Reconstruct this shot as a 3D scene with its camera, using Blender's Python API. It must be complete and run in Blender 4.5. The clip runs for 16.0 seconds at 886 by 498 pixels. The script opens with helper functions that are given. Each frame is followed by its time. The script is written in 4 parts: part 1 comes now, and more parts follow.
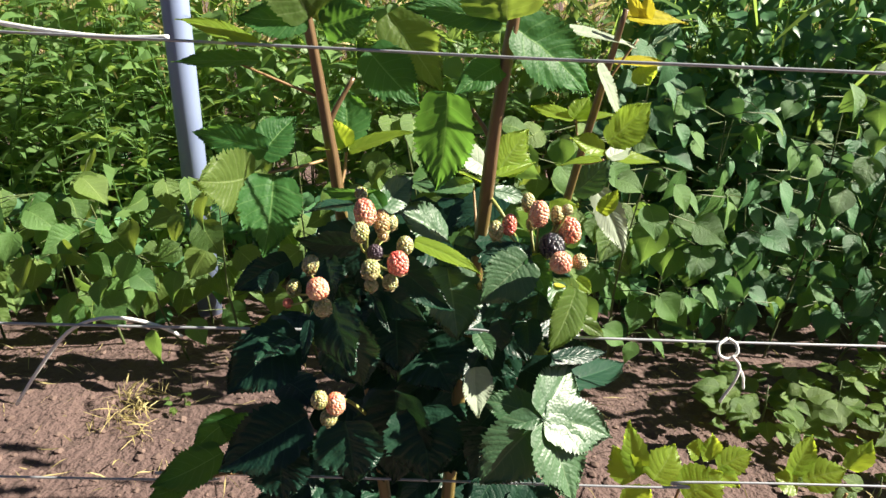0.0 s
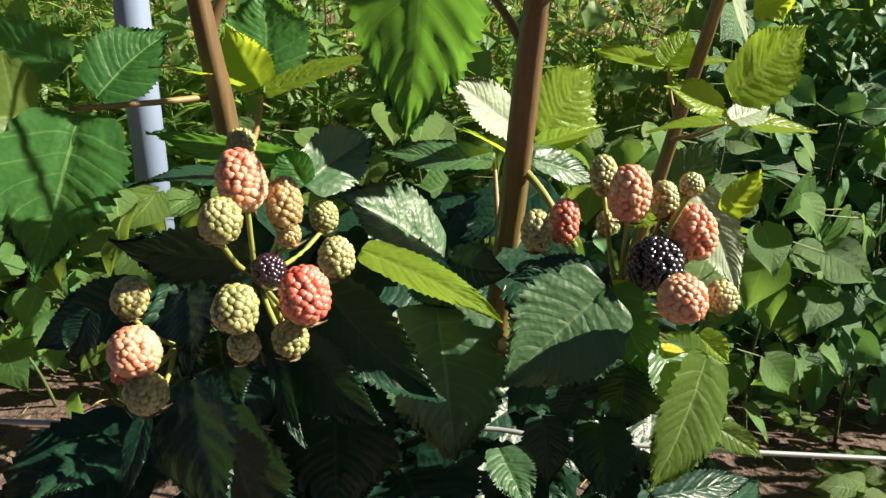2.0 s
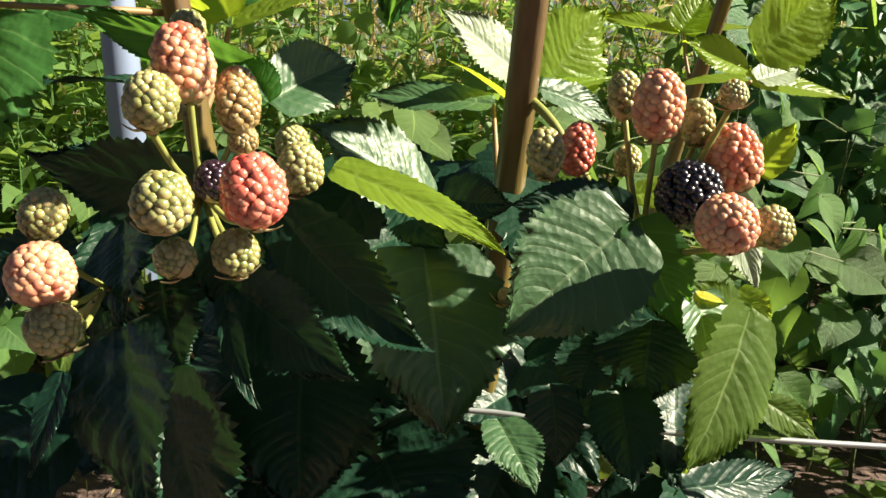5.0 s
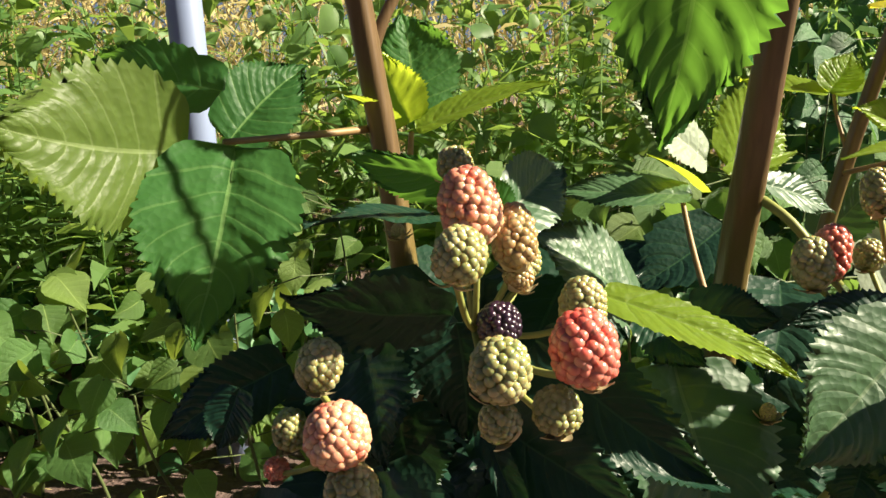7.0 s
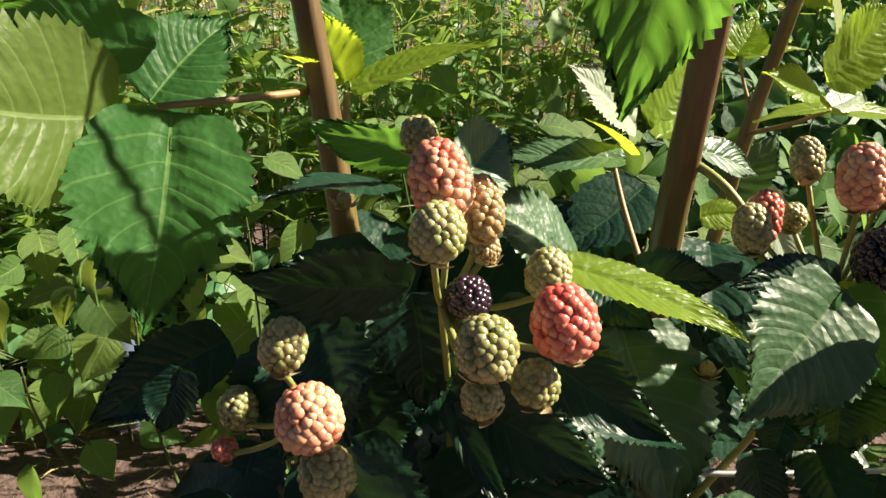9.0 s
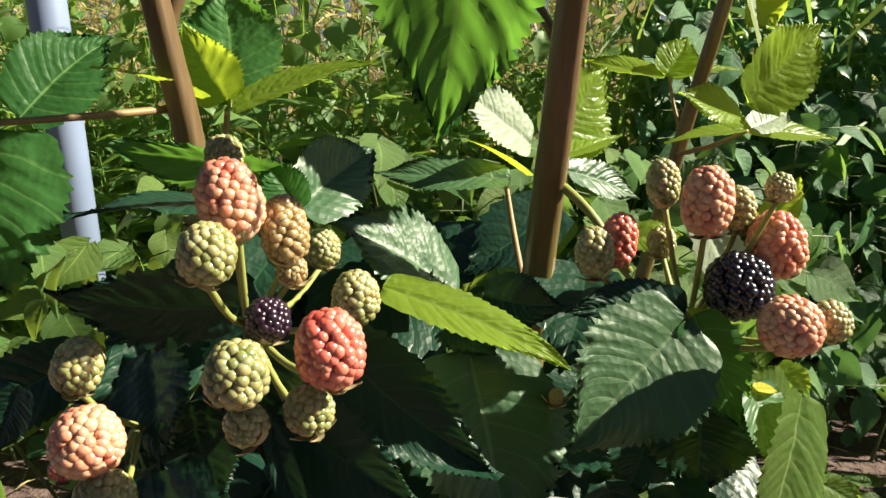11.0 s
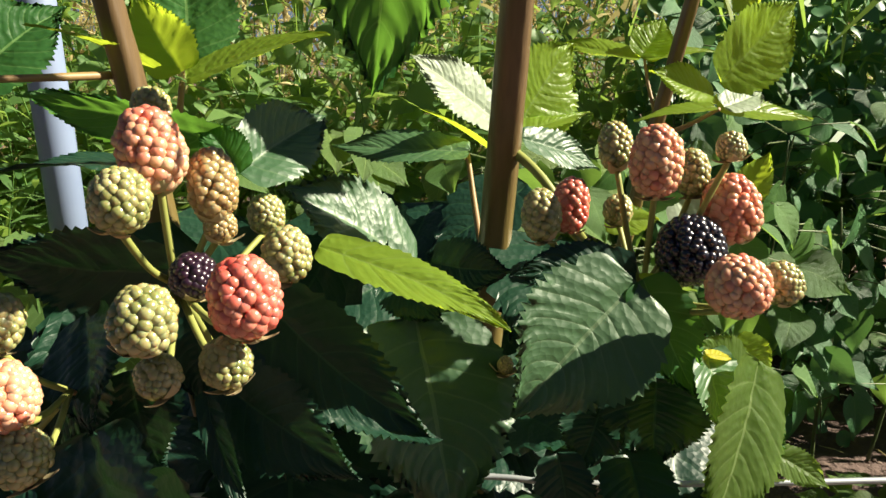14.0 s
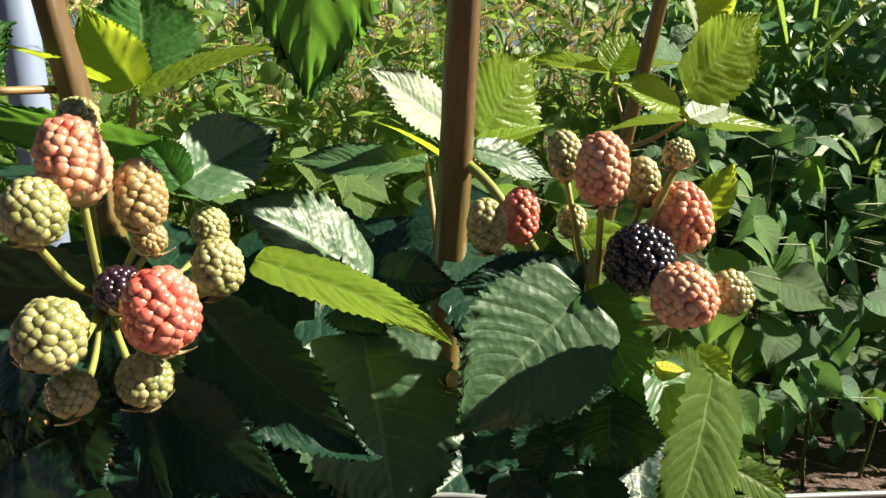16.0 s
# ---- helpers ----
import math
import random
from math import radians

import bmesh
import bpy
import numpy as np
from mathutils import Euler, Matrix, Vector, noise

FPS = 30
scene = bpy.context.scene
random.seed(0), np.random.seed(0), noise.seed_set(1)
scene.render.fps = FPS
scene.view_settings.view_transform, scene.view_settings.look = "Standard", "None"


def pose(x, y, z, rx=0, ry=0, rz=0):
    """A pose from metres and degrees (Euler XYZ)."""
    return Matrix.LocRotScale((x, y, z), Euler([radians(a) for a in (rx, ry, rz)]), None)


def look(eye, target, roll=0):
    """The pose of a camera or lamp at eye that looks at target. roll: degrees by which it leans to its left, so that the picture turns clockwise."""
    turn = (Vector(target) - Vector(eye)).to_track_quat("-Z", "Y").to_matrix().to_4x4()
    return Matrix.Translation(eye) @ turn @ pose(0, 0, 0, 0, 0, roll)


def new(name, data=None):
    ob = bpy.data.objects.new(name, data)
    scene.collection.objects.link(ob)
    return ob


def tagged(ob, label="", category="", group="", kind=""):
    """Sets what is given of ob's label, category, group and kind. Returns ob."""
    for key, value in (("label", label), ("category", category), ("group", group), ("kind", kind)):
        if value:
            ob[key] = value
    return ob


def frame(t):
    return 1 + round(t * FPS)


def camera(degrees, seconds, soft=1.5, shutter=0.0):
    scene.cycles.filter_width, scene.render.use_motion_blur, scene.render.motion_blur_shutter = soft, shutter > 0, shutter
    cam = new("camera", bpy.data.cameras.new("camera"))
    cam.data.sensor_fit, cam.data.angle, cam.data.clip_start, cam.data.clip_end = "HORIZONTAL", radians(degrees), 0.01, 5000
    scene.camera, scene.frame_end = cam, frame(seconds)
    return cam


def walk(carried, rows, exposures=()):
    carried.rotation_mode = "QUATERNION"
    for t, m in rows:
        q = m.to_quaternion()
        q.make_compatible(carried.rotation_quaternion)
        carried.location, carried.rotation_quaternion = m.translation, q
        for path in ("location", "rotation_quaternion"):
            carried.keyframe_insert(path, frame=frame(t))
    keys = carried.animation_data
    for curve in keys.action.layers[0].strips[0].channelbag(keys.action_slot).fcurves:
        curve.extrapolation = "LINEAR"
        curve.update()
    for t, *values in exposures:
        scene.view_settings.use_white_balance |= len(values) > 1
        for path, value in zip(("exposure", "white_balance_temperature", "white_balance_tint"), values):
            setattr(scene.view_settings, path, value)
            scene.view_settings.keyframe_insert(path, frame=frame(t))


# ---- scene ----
cam = camera(63.0, 16.0)
# <path>
PATH = [
    (0, (0.01592, 0.02869, 0.62341), (-0.0014, 1.8858, -0.1187), 2.14),
    (0.5, (0.05090, 0.09947, 0.62638), (-0.1156, 1.9616, -0.0841), 1.65),
    (1, (0.02104, 0.22283, 0.61009), (-0.0055, 2.1205, -0.0210), -0.38),
    (1.5, (0.00497, 0.32745, 0.53341), (0.0256, 2.1680, -0.2488), 2.40),
    (2, (0.03764, 0.35498, 0.48081), (-0.0853, 2.2521, -0.1404), 1.54),
    (2.5, (0.04995, 0.35100, 0.46243), (0.0700, 2.2827, -0.0554), -0.24),
    (3, (0.03839, 0.34009, 0.46214), (0.0338, 2.2801, -0.0238), 0.77),
    (3.5, (0.02834, 0.35130, 0.44348), (-0.0569, 2.2884, -0.0467), 1.39),
    (3.7, (0.02832, 0.36144, 0.44106), (-0.0454, 2.2988, -0.0502), 1.92),
    (5.8, (0.04281, 0.39835, 0.41240), (-0.1651, 2.3193, -0.1039), 3.16),
    (6, (0.02818, 0.39823, 0.41619), (-0.2399, 2.3103, -0.1053), 2.66),
    (6.5, (0.00257, 0.39891, 0.43490), (-0.3504, 2.3034, -0.0634), 2.03),
    (7, (-0.04573, 0.40698, 0.44966), (-0.2389, 2.3548, 0.0391), -1.31),
    (7.5, (-0.11189, 0.41238, 0.43722), (-0.0921, 2.3437, -0.0822), -1.40),
    (8, (-0.12223, 0.42975, 0.45783), (-0.0267, 2.3585, -0.0625), -0.37),
    (8.2, (-0.10983, 0.42637, 0.45591), (0.0346, 2.3441, -0.0930), 0.01),
    (10.3, (-0.04198, 0.40773, 0.45646), (-0.0031, 2.3363, -0.0719), -0.31),
    (10.5, (-0.03125, 0.40964, 0.45682), (0.0233, 2.3439, -0.0490), 0.07),
    (11, (-0.00221, 0.41504, 0.45653), (0.0485, 2.3498, -0.0475), 0.16),
    (11.5, (0.02314, 0.42472, 0.45457), (0.0838, 2.3566, -0.0593), 0.08),
    (12, (0.03774, 0.43160, 0.44968), (0.1098, 2.3660, -0.0531), -0.28),
    (12.5, (0.04203, 0.42953, 0.44379), (0.0902, 2.3593, -0.0792), 0.13),
    (13, (0.04158, 0.42552, 0.44673), (0.0957, 2.3628, -0.0474), -0.18),
    (13.5, (0.03114, 0.42091, 0.44294), (0.0860, 2.3560, -0.0596), -0.26),
    (14, (0.01932, 0.41732, 0.43934), (0.0598, 2.3577, -0.0436), 0.08),
    (14.5, (0.01813, 0.41938, 0.43507), (0.0415, 2.3646, -0.0290), 0.12),
    (15, (0.02287, 0.42272, 0.42522), (0.0425, 2.3632, -0.0585), -0.10),
    (15.5, (0.02734, 0.42790, 0.42990), (0.0842, 2.3727, -0.0332), -0.21),
    (16, (0.03758, 0.42157, 0.43550), (0.0873, 2.3739, 0.0044), -0.44),
]
# </path>
EXPOSURES = [(0.0, 1.70, 6110, 21), (0.6, 1.68, 6160, 20), (1.3, 1.35, 6560, 14), (2.0, 1.41, 6460, 13), (5.8, 1.51, 6650, 13),
             (8.2, 1.51, 6650, 19), (10.3, 1.47, 6460, 13), (11.6, 1.37, 6410, 13), (14.5, 1.37, 6460, 13), (16.0, 1.42, 6460, 13)]
walk(cam, [(t, look(eye, target, roll)) for t, eye, target, roll in PATH], EXPOSURES)

# ---------------------------------------------------------------- light
SUN_WAY = Vector((0.77, 0.0, 0.58)).normalized()   # towards the sun
world = bpy.data.worlds.new("sky")
scene.world = world
world.use_nodes = True
sky = world.node_tree.nodes.new("ShaderNodeTexSky")
sky.sky_type = "NISHITA"
sky.sun_disc = False
sky.air_density, sky.dust_density, sky.ozone_density = 0.6, 0.4, 1.0
sky.sun_elevation = math.asin(SUN_WAY.z)
sky.sun_rotation = math.atan2(SUN_WAY.x, SUN_WAY.y)
world.node_tree.nodes["Background"].inputs["Strength"].default_value = 0.020
world.node_tree.links.new(sky.outputs[0], world.node_tree.nodes["Background"].inputs["Color"])
sun = new("sun", bpy.data.lights.new("sun", "SUN"))
sun.data.energy, sun.data.angle, sun.data.color = 5.0, radians(0.6), (1.0, 0.94, 0.70)
sun.rotation_mode = "QUATERNION"
sun.rotation_quaternion = SUN_WAY.to_track_quat("Z", "Y")

GROUND = -0.17
rng = random.Random(7)


# ---------------------------------------------------------------- materials
def nodes_of(name):
    m = bpy.data.materials.new(name)
    m.use_nodes = True
    t = m.node_tree
    return m, t, t.nodes["Principled BSDF"]


def node(t, kind, **values):
    n = t.nodes.new("ShaderNode" + kind)
    for key, value in values.items():
        n.inputs[key.replace("_", " ")].default_value = value
    return n


def math_node(t, op, a, b=None):
    n = t.nodes.new("ShaderNodeMath")
    n.operation = op
    for k, value in enumerate((a, b)):
        if value is None:
            continue
        if isinstance(value, (int, float)):
            n.inputs[k].default_value = value
        else:
            t.links.new(value, n.inputs[k])
    return n.outputs[0]


def mix_colour(t, fac, a, b, blend="MIX"):
    n = t.nodes.new("ShaderNodeMix")
    n.data_type, n.blend_type = "RGBA", blend
    for socket, value in ((n.inputs[0], fac), (n.inputs[6], a), (n.inputs[7], b)):
        if isinstance(value, (int, float)):
            socket.default_value = value
        elif isinstance(value, tuple):
            socket.default_value = (*value, 1) if len(value) == 3 else value
        else:
            t.links.new(value, socket)
    return n.outputs[2]


def noise_of(t, scale, detail=4.0, coords="Object"):
    c = t.nodes.new("ShaderNodeTexCoord")
    n = node(t, "TexNoise", Scale=scale, Detail=detail)
    t.links.new(c.outputs[coords], n.inputs["Vector"])
    return n.outputs["Fac"]


def leaf_material(name, low, high, through_colour, gloss, translucent, vein, veined=True, island=False, ior=1.42, slant=0.0, ribbed=0.42):
    """A leaf: mottled green, paler veins from the leaf's own coordinates, light passing through it, a waxy gloss."""
    m, t, p = nodes_of(name)
    info = t.nodes.new("ShaderNodeNewGeometry" if island else "ShaderNodeObjectInfo")
    rnd = info.outputs["Random Per Island" if island else "Random"]
    mott = noise_of(t, 34.0 if not island else 9.0)
    fac = math_node(t, "ADD", math_node(t, "MULTIPLY", rnd, 0.6), math_node(t, "MULTIPLY", mott, 0.5))
    base = mix_colour(t, fac, low, high)
    if veined:
        uv = t.nodes.new("ShaderNodeUVMap")
        sep = t.nodes.new("ShaderNodeSeparateXYZ")
        t.links.new(uv.outputs[0], sep.inputs[0])
        u, w = sep.outputs[0], sep.outputs[1]
        side = math_node(t, "ABSOLUTE", math_node(t, "SUBTRACT", u, 0.5))
        # side veins run forwards and outwards from the midrib
        wobble = math_node(t, "MULTIPLY", math_node(t, "SUBTRACT", noise_of(t, 60.0, 2.0), 0.5), 0.02)
        run = math_node(t, "ADD", wobble, math_node(t, "SUBTRACT", w, math_node(t, "MULTIPLY", math_node(t, "POWER", side, 0.8), slant)))
        saw = math_node(t, "ABSOLUTE", math_node(t, "SUBTRACT", math_node(t, "FRACT", math_node(t, "ADD", math_node(t, "MULTIPLY", run, 8.0), 0.5 if slant == 0 else 0.0)), 0.5))
        lateral = math_node(t, "LESS_THAN", saw, 0.04)
        mid = math_node(t, "LESS_THAN", side, 0.014)
        ribs = math_node(t, "MAXIMUM", math_node(t, "MULTIPLY", lateral, ribbed), mid)
        base = mix_colour(t, math_node(t, "MULTIPLY", ribs, 0.7), base, vein)
        fine = node(t, "TexVoronoi", Scale=330.0)
        c = t.nodes.new("ShaderNodeTexCoord")
        t.links.new(c.outputs["Object"], fine.inputs["Vector"])
        furrow = math_node(t, "MINIMUM", math_node(t, "MULTIPLY", saw, 3.2), math_node(t, "MULTIPLY", side, 9.0))
        height = math_node(t, "ADD", math_node(t, "MINIMUM", furrow, 1.0), math_node(t, "MULTIPLY", fine.outputs["Distance"], 0.55))
        bump = node(t, "Bump", Strength=0.5, Distance=0.0010)
        t.links.new(height, bump.inputs["Height"])
        t.links.new(bump.outputs[0], p.inputs["Normal"])
    t.links.new(base, p.inputs["Base Color"])
    p.inputs["Roughness"].default_value = gloss
    p.inputs["IOR"].default_value = ior
    back = node(t, "BsdfTranslucent")
    t.links.new(mix_colour(t, 0.75, base, through_colour), back.inputs["Color"])
    mixer = node(t, "MixShader", Fac=translucent)
    t.links.new(p.outputs[0], mixer.inputs[1])
    t.links.new(back.outputs[0], mixer.inputs[2])
    t.links.new(mixer.outputs[0], t.nodes["Material Output"].inputs["Surface"])
    return m


def plain_material(name, low, high, rough=0.6, scale=30.0, metal=0.0, bump=0.0, island=False, detail=5.0):
    m, t, p = nodes_of(name)
    fac = noise_of(t, scale, detail)
    if island:
        g = t.nodes.new("ShaderNodeNewGeometry")
        fac = math_node(t, "ADD", math_node(t, "MULTIPLY", fac, 0.4), math_node(t, "MULTIPLY", g.outputs["Random Per Island"], 0.6))
    t.links.new(mix_colour(t, fac, low, high), p.inputs["Base Color"])
    p.inputs["Roughness"].default_value, p.inputs["Metallic"].default_value = rough, metal
    if bump:
        b = node(t, "Bump", Strength=0.6, Distance=bump)
        t.links.new(noise_of(t, scale * 2.2, 8.0), b.inputs["Height"])
        t.links.new(b.outputs[0], p.inputs["Normal"])
    return m


def berry_material(name, low, high, rough, soft):
    m, t, p = nodes_of(name)
    g = t.nodes.new("ShaderNodeNewGeometry")
    fac = math_node(t, "ADD", math_node(t, "MULTIPLY", g.outputs["Random Per Island"], 0.5), math_node(t, "SUBTRACT", math_node(t, "MULTIPLY", noise_of(t, 62.0, 2.0), 1.9), 0.68))
    colour = mix_colour(t, fac, low, high)
    t.links.new(colour, p.inputs["Base Color"])
    p.inputs["Roughness"].default_value = rough
    p.inputs["IOR"].default_value = 1.75
    b = node(t, "Bump", Strength=0.05, Distance=0.0004)
    t.links.new(noise_of(t, 420.0, 2.0), b.inputs["Height"])
    t.links.new(b.outputs[0], p.inputs["Normal"])
    p.inputs["Subsurface Weight"].default_value = soft
    p.inputs["Subsurface Radius"].default_value = (0.005, 0.0025, 0.0012)
    p.inputs["Subsurface Scale"].default_value = 0.6
    return m


# Dark and bluish: inner shade and sky sheen are put into the colour.
MATURE_SHADED = leaf_material("bramble_leaf_mature_shaded", (0.005, 0.023, 0.017), (0.014, 0.050, 0.027), (0.10, 0.30, 0.06), 0.40, 0.05, (0.03, 0.08, 0.04), ior=1.38)
# Lit copy of that foliage: light on the upper leaves raises its colour.
FRESH_LIT = leaf_material("bramble_leaf_fresh_lit", (0.022, 0.090, 0.026), (0.050, 0.155, 0.040), (0.28, 0.62, 0.06), 0.48, 0.38, (0.20, 0.36, 0.12), ribbed=0.42, ior=1.32)
WAXY = leaf_material("bramble_leaf_waxy", (0.026, 0.076, 0.034), (0.056, 0.128, 0.050), (0.20, 0.46, 0.06), 0.46, 0.14, (0.13, 0.20, 0.10), ior=1.62)
YOUNG = leaf_material("bramble_leaf_young", (0.145, 0.255, 0.026), (0.25, 0.38, 0.045), (0.72, 0.88, 0.05), 0.34, 0.56, (0.26, 0.38, 0.10))
PALE = leaf_material("bramble_leaf_pale", (0.070, 0.130, 0.028), (0.125, 0.195, 0.045), (0.46, 0.64, 0.07), 0.44, 0.54, (0.30, 0.40, 0.16))
# Near-white: the sun's glare on waxy leaf tops is put into the colour.
GLARE = leaf_material("bramble_leaf_sun_glare", (0.25, 0.31, 0.22), (0.36, 0.42, 0.32), (0.6, 0.7, 0.3), 0.45, 0.25, (0.5, 0.56, 0.38))
YELLOW = leaf_material("bramble_leaf_yellow", (0.42, 0.40, 0.03), (0.62, 0.55, 0.04), (0.95, 0.85, 0.05), 0.42, 0.45, (0.6, 0.6, 0.15))
BEAN = leaf_material("bean_leaf", (0.035, 0.115, 0.034), (0.115, 0.225, 0.058), (0.40, 0.66, 0.10), 0.46, 0.34, (0.20, 0.32, 0.10), ior=1.38, slant=0.45)
# Yellower copy of BEAN: sunlight shining through leaves is put into the colour.
BEAN_SUNLIT = leaf_material("bean_leaf_sunlit", (0.034, 0.102, 0.025), (0.128, 0.200, 0.038), (0.50, 0.66, 0.08), 0.5, 0.30, (0.28, 0.38, 0.10), slant=0.45)
# Darker, bluer copy: shade on the right-hand beans is put into the colour.
BEAN_SHADED = leaf_material("climbing_bean_leaf_shaded", (0.026, 0.094, 0.044), (0.078, 0.195, 0.078), (0.24, 0.50, 0.10), 0.44, 0.24, (0.12, 0.22, 0.09), ior=1.42, slant=0.45)
BEAN_DEEP = leaf_material("climbing_bean_leaf_far", (0.031, 0.109, 0.053), (0.109, 0.250, 0.106), (0.24, 0.50, 0.10), 0.44, 0.26, (0.12, 0.22, 0.09), veined=False, island=True)
BEAN_FAR = leaf_material("bean_leaf_far", (0.045, 0.125, 0.04), (0.17, 0.28, 0.09), (0.46, 0.66, 0.12), 0.46, 0.44, (0.2, 0.3, 0.1), veined=False, island=True)
WEED = leaf_material("weed_blade", (0.043, 0.132, 0.040), (0.173, 0.287, 0.086), (0.44, 0.64, 0.10), 0.5, 0.42, (0.2, 0.3, 0.1), veined=False, island=True)
STRAW = leaf_material("dry_grass", (0.30, 0.26, 0.10), (0.55, 0.46, 0.22), (0.70, 0.60, 0.25), 0.6, 0.30, (0.5, 0.4, 0.2), veined=False, island=True)


def cane_material():
    m, t, p = nodes_of("cane_bark")
    c = t.nodes.new("ShaderNodeTexCoord")
    mp = t.nodes.new("ShaderNodeMapping")
    mp.inputs["Scale"].default_value = (1, 1, 0.05)
    t.links.new(c.outputs["Object"], mp.inputs["Vector"])
    n = node(t, "TexNoise", Scale=420.0, Detail=5.0)
    t.links.new(mp.outputs[0], n.inputs["Vector"])
    colour = mix_colour(t, n.outputs["Fac"], (0.058, 0.033, 0.020), (0.190, 0.118, 0.062))
    colour = mix_colour(t, math_node(t, "MULTIPLY", noise_of(t, 14.0), 0.35), colour, (0.19, 0.13, 0.05))
    c2 = t.nodes.new("ShaderNodeSeparateXYZ")
    t.links.new(c.outputs["Object"], c2.inputs[0])
    young = t.nodes.new("ShaderNodeMapRange")
    young.inputs["From Min"].default_value, young.inputs["From Max"].default_value = 0.43, 0.36
    t.links.new(c2.outputs[2], young.inputs["Value"])
    colour = mix_colour(t, math_node(t, "MULTIPLY", young.outputs[0], 0.65), colour, (0.16, 0.13, 0.03))
    t.links.new(colour, p.inputs["Base Color"])
    p.inputs["Roughness"].default_value = 0.33
    b = node(t, "Bump", Strength=0.5, Distance=0.0006)
    t.links.new(n.outputs["Fac"], b.inputs["Height"])
    t.links.new(b.outputs[0], p.inputs["Normal"])
    return m


CANE = cane_material()
STALK = plain_material("green_stalk", (0.20, 0.24, 0.05), (0.34, 0.34, 0.10), 0.5, 80.0)
STALK_RED = plain_material("reddish_petiole", (0.24, 0.13, 0.06), (0.30, 0.20, 0.08), 0.5, 60.0)
BEAN_STEM = plain_material("bean_stem", (0.050, 0.080, 0.025), (0.105, 0.130, 0.045), 0.6, 40.0)
SEPAL = plain_material("sepal", (0.34, 0.27, 0.14), (0.50, 0.42, 0.25), 0.75, 120.0)
GREEN = berry_material("unripe_green_fruit", (0.165, 0.195, 0.050), (0.504, 0.445, 0.227), 0.25, 0.5)
GOLD = berry_material("unripe_golden_fruit", (0.252, 0.160, 0.055), (0.504, 0.370, 0.193), 0.25, 0.5)
PINK = berry_material("half_ripe_pink_fruit", (0.638, 0.185, 0.129), (0.806, 0.493, 0.314), 0.25, 0.5)
RED = berry_material("ripening_red_fruit", (0.615, 0.085, 0.069), (0.784, 0.286, 0.212), 0.25, 0.5)
BLACK = berry_material("ripe_black_fruit", (0.004, 0.004, 0.011), (0.010, 0.007, 0.020), 0.26, 0.0)
PURPLE = berry_material("ripe_purple_fruit", (0.012, 0.004, 0.016), (0.032, 0.008, 0.024), 0.28, 0.0)
WIRE = plain_material("galvanised_wire", (0.30, 0.32, 0.35), (0.50, 0.52, 0.55), 0.45, 90.0, metal=0.35)
TWINE = plain_material("white_twine", (0.70, 0.70, 0.68), (0.86, 0.86, 0.84), 0.8, 200.0, bump=0.0006)
POST = plain_material("painted_steel_post", (0.185, 0.235, 0.385), (0.245, 0.300, 0.455), 0.45, 12.0)


def soil_material():
    m, t, p = nodes_of("dry_garden_soil")
    big, fine = noise_of(t, 5.0, 6.0), noise_of(t, 85.0, 8.0)
    colour = mix_colour(t, big, (0.056, 0.033, 0.030), (0.122, 0.076, 0.068))
    colour = mix_colour(t, math_node(t, "MULTIPLY", fine, 0.55), colour, (0.185, 0.125, 0.110))
    t.links.new(colour, p.inputs["Base Color"])
    p.inputs["Roughness"].default_value = 0.95
    b = node(t, "Bump", Strength=1.0, Distance=0.010)
    t.links.new(fine, b.inputs["Height"])
    t.links.new(b.outputs[0], p.inputs["Normal"])
    return m


SOIL = soil_material()


# ---------------------------------------------------------------- mesh helpers
def mesh_of(name, verts, faces, material, uvs=None, smooth=True):
    me = bpy.data.meshes.new(name)
    me.from_pydata([tuple(v) for v in verts], [], faces)
    if material:
        me.materials.append(material)
    if uvs is not None:
        layer = me.uv_layers.new(name="UVMap")
        flat = np.array(uvs, float)[np.array([l.vertex_index for l in me.loops])]
        layer.data.foreach_set("uv", flat.ravel())
    if smooth:
        me.polygons.foreach_set("use_smooth", np.ones(len(me.polygons), bool))
    me.update()
    return me


def part(name, me, parent, label=""):
    ob = new(name, me)
    ob.parent = parent
    ob.matrix_parent_inverse = parent.matrix_world.inverted() if parent else Matrix()
    return tagged(ob, label=label)


def thing(name, at, label, category, group="", kind=""):
    ob = new(name)
    ob.empty_display_size = 0.05
    ob.location = at
    bpy.context.view_layer.update()
    return tagged(ob, label, category, group, kind)


def tube(points, radii, sides=8, closed=True, ridge=0.0):
    """A bent tube through the points; its verts and faces."""
    pts = [Vector(q) for q in points]
    verts, faces = [], []
    ref = Vector((0.31, 0.93, 0.2))
    for k, q in enumerate(pts):
        d = (pts[min(k + 1, len(pts) - 1)] - pts[max(k - 1, 0)]).normalized()
        a = d.cross(ref)
        if a.length < 1e-3:
            a = d.cross(Vector((1, 0, 0)))
        a.normalize()
        b = d.cross(a)
        r0 = radii[k] if isinstance(radii, (list, tuple)) else radii
        for s in range(sides):
            w = 2 * math.pi * s / sides
            r = r0 * (1 + ridge * math.cos(5 * w))
            verts.append(q + r * (math.cos(w) * a + math.sin(w) * b))
    for k in range(len(pts) - 1):
        for s in range(sides):
            i, j = k * sides + s, k * sides + (s + 1) % sides
            faces.append((i, j, j + sides, i + sides))
    if closed:
        faces.append(tuple(range(sides - 1, -1, -1)))
        faces.append(tuple(range(len(verts) - sides, len(verts))))
    return verts, faces


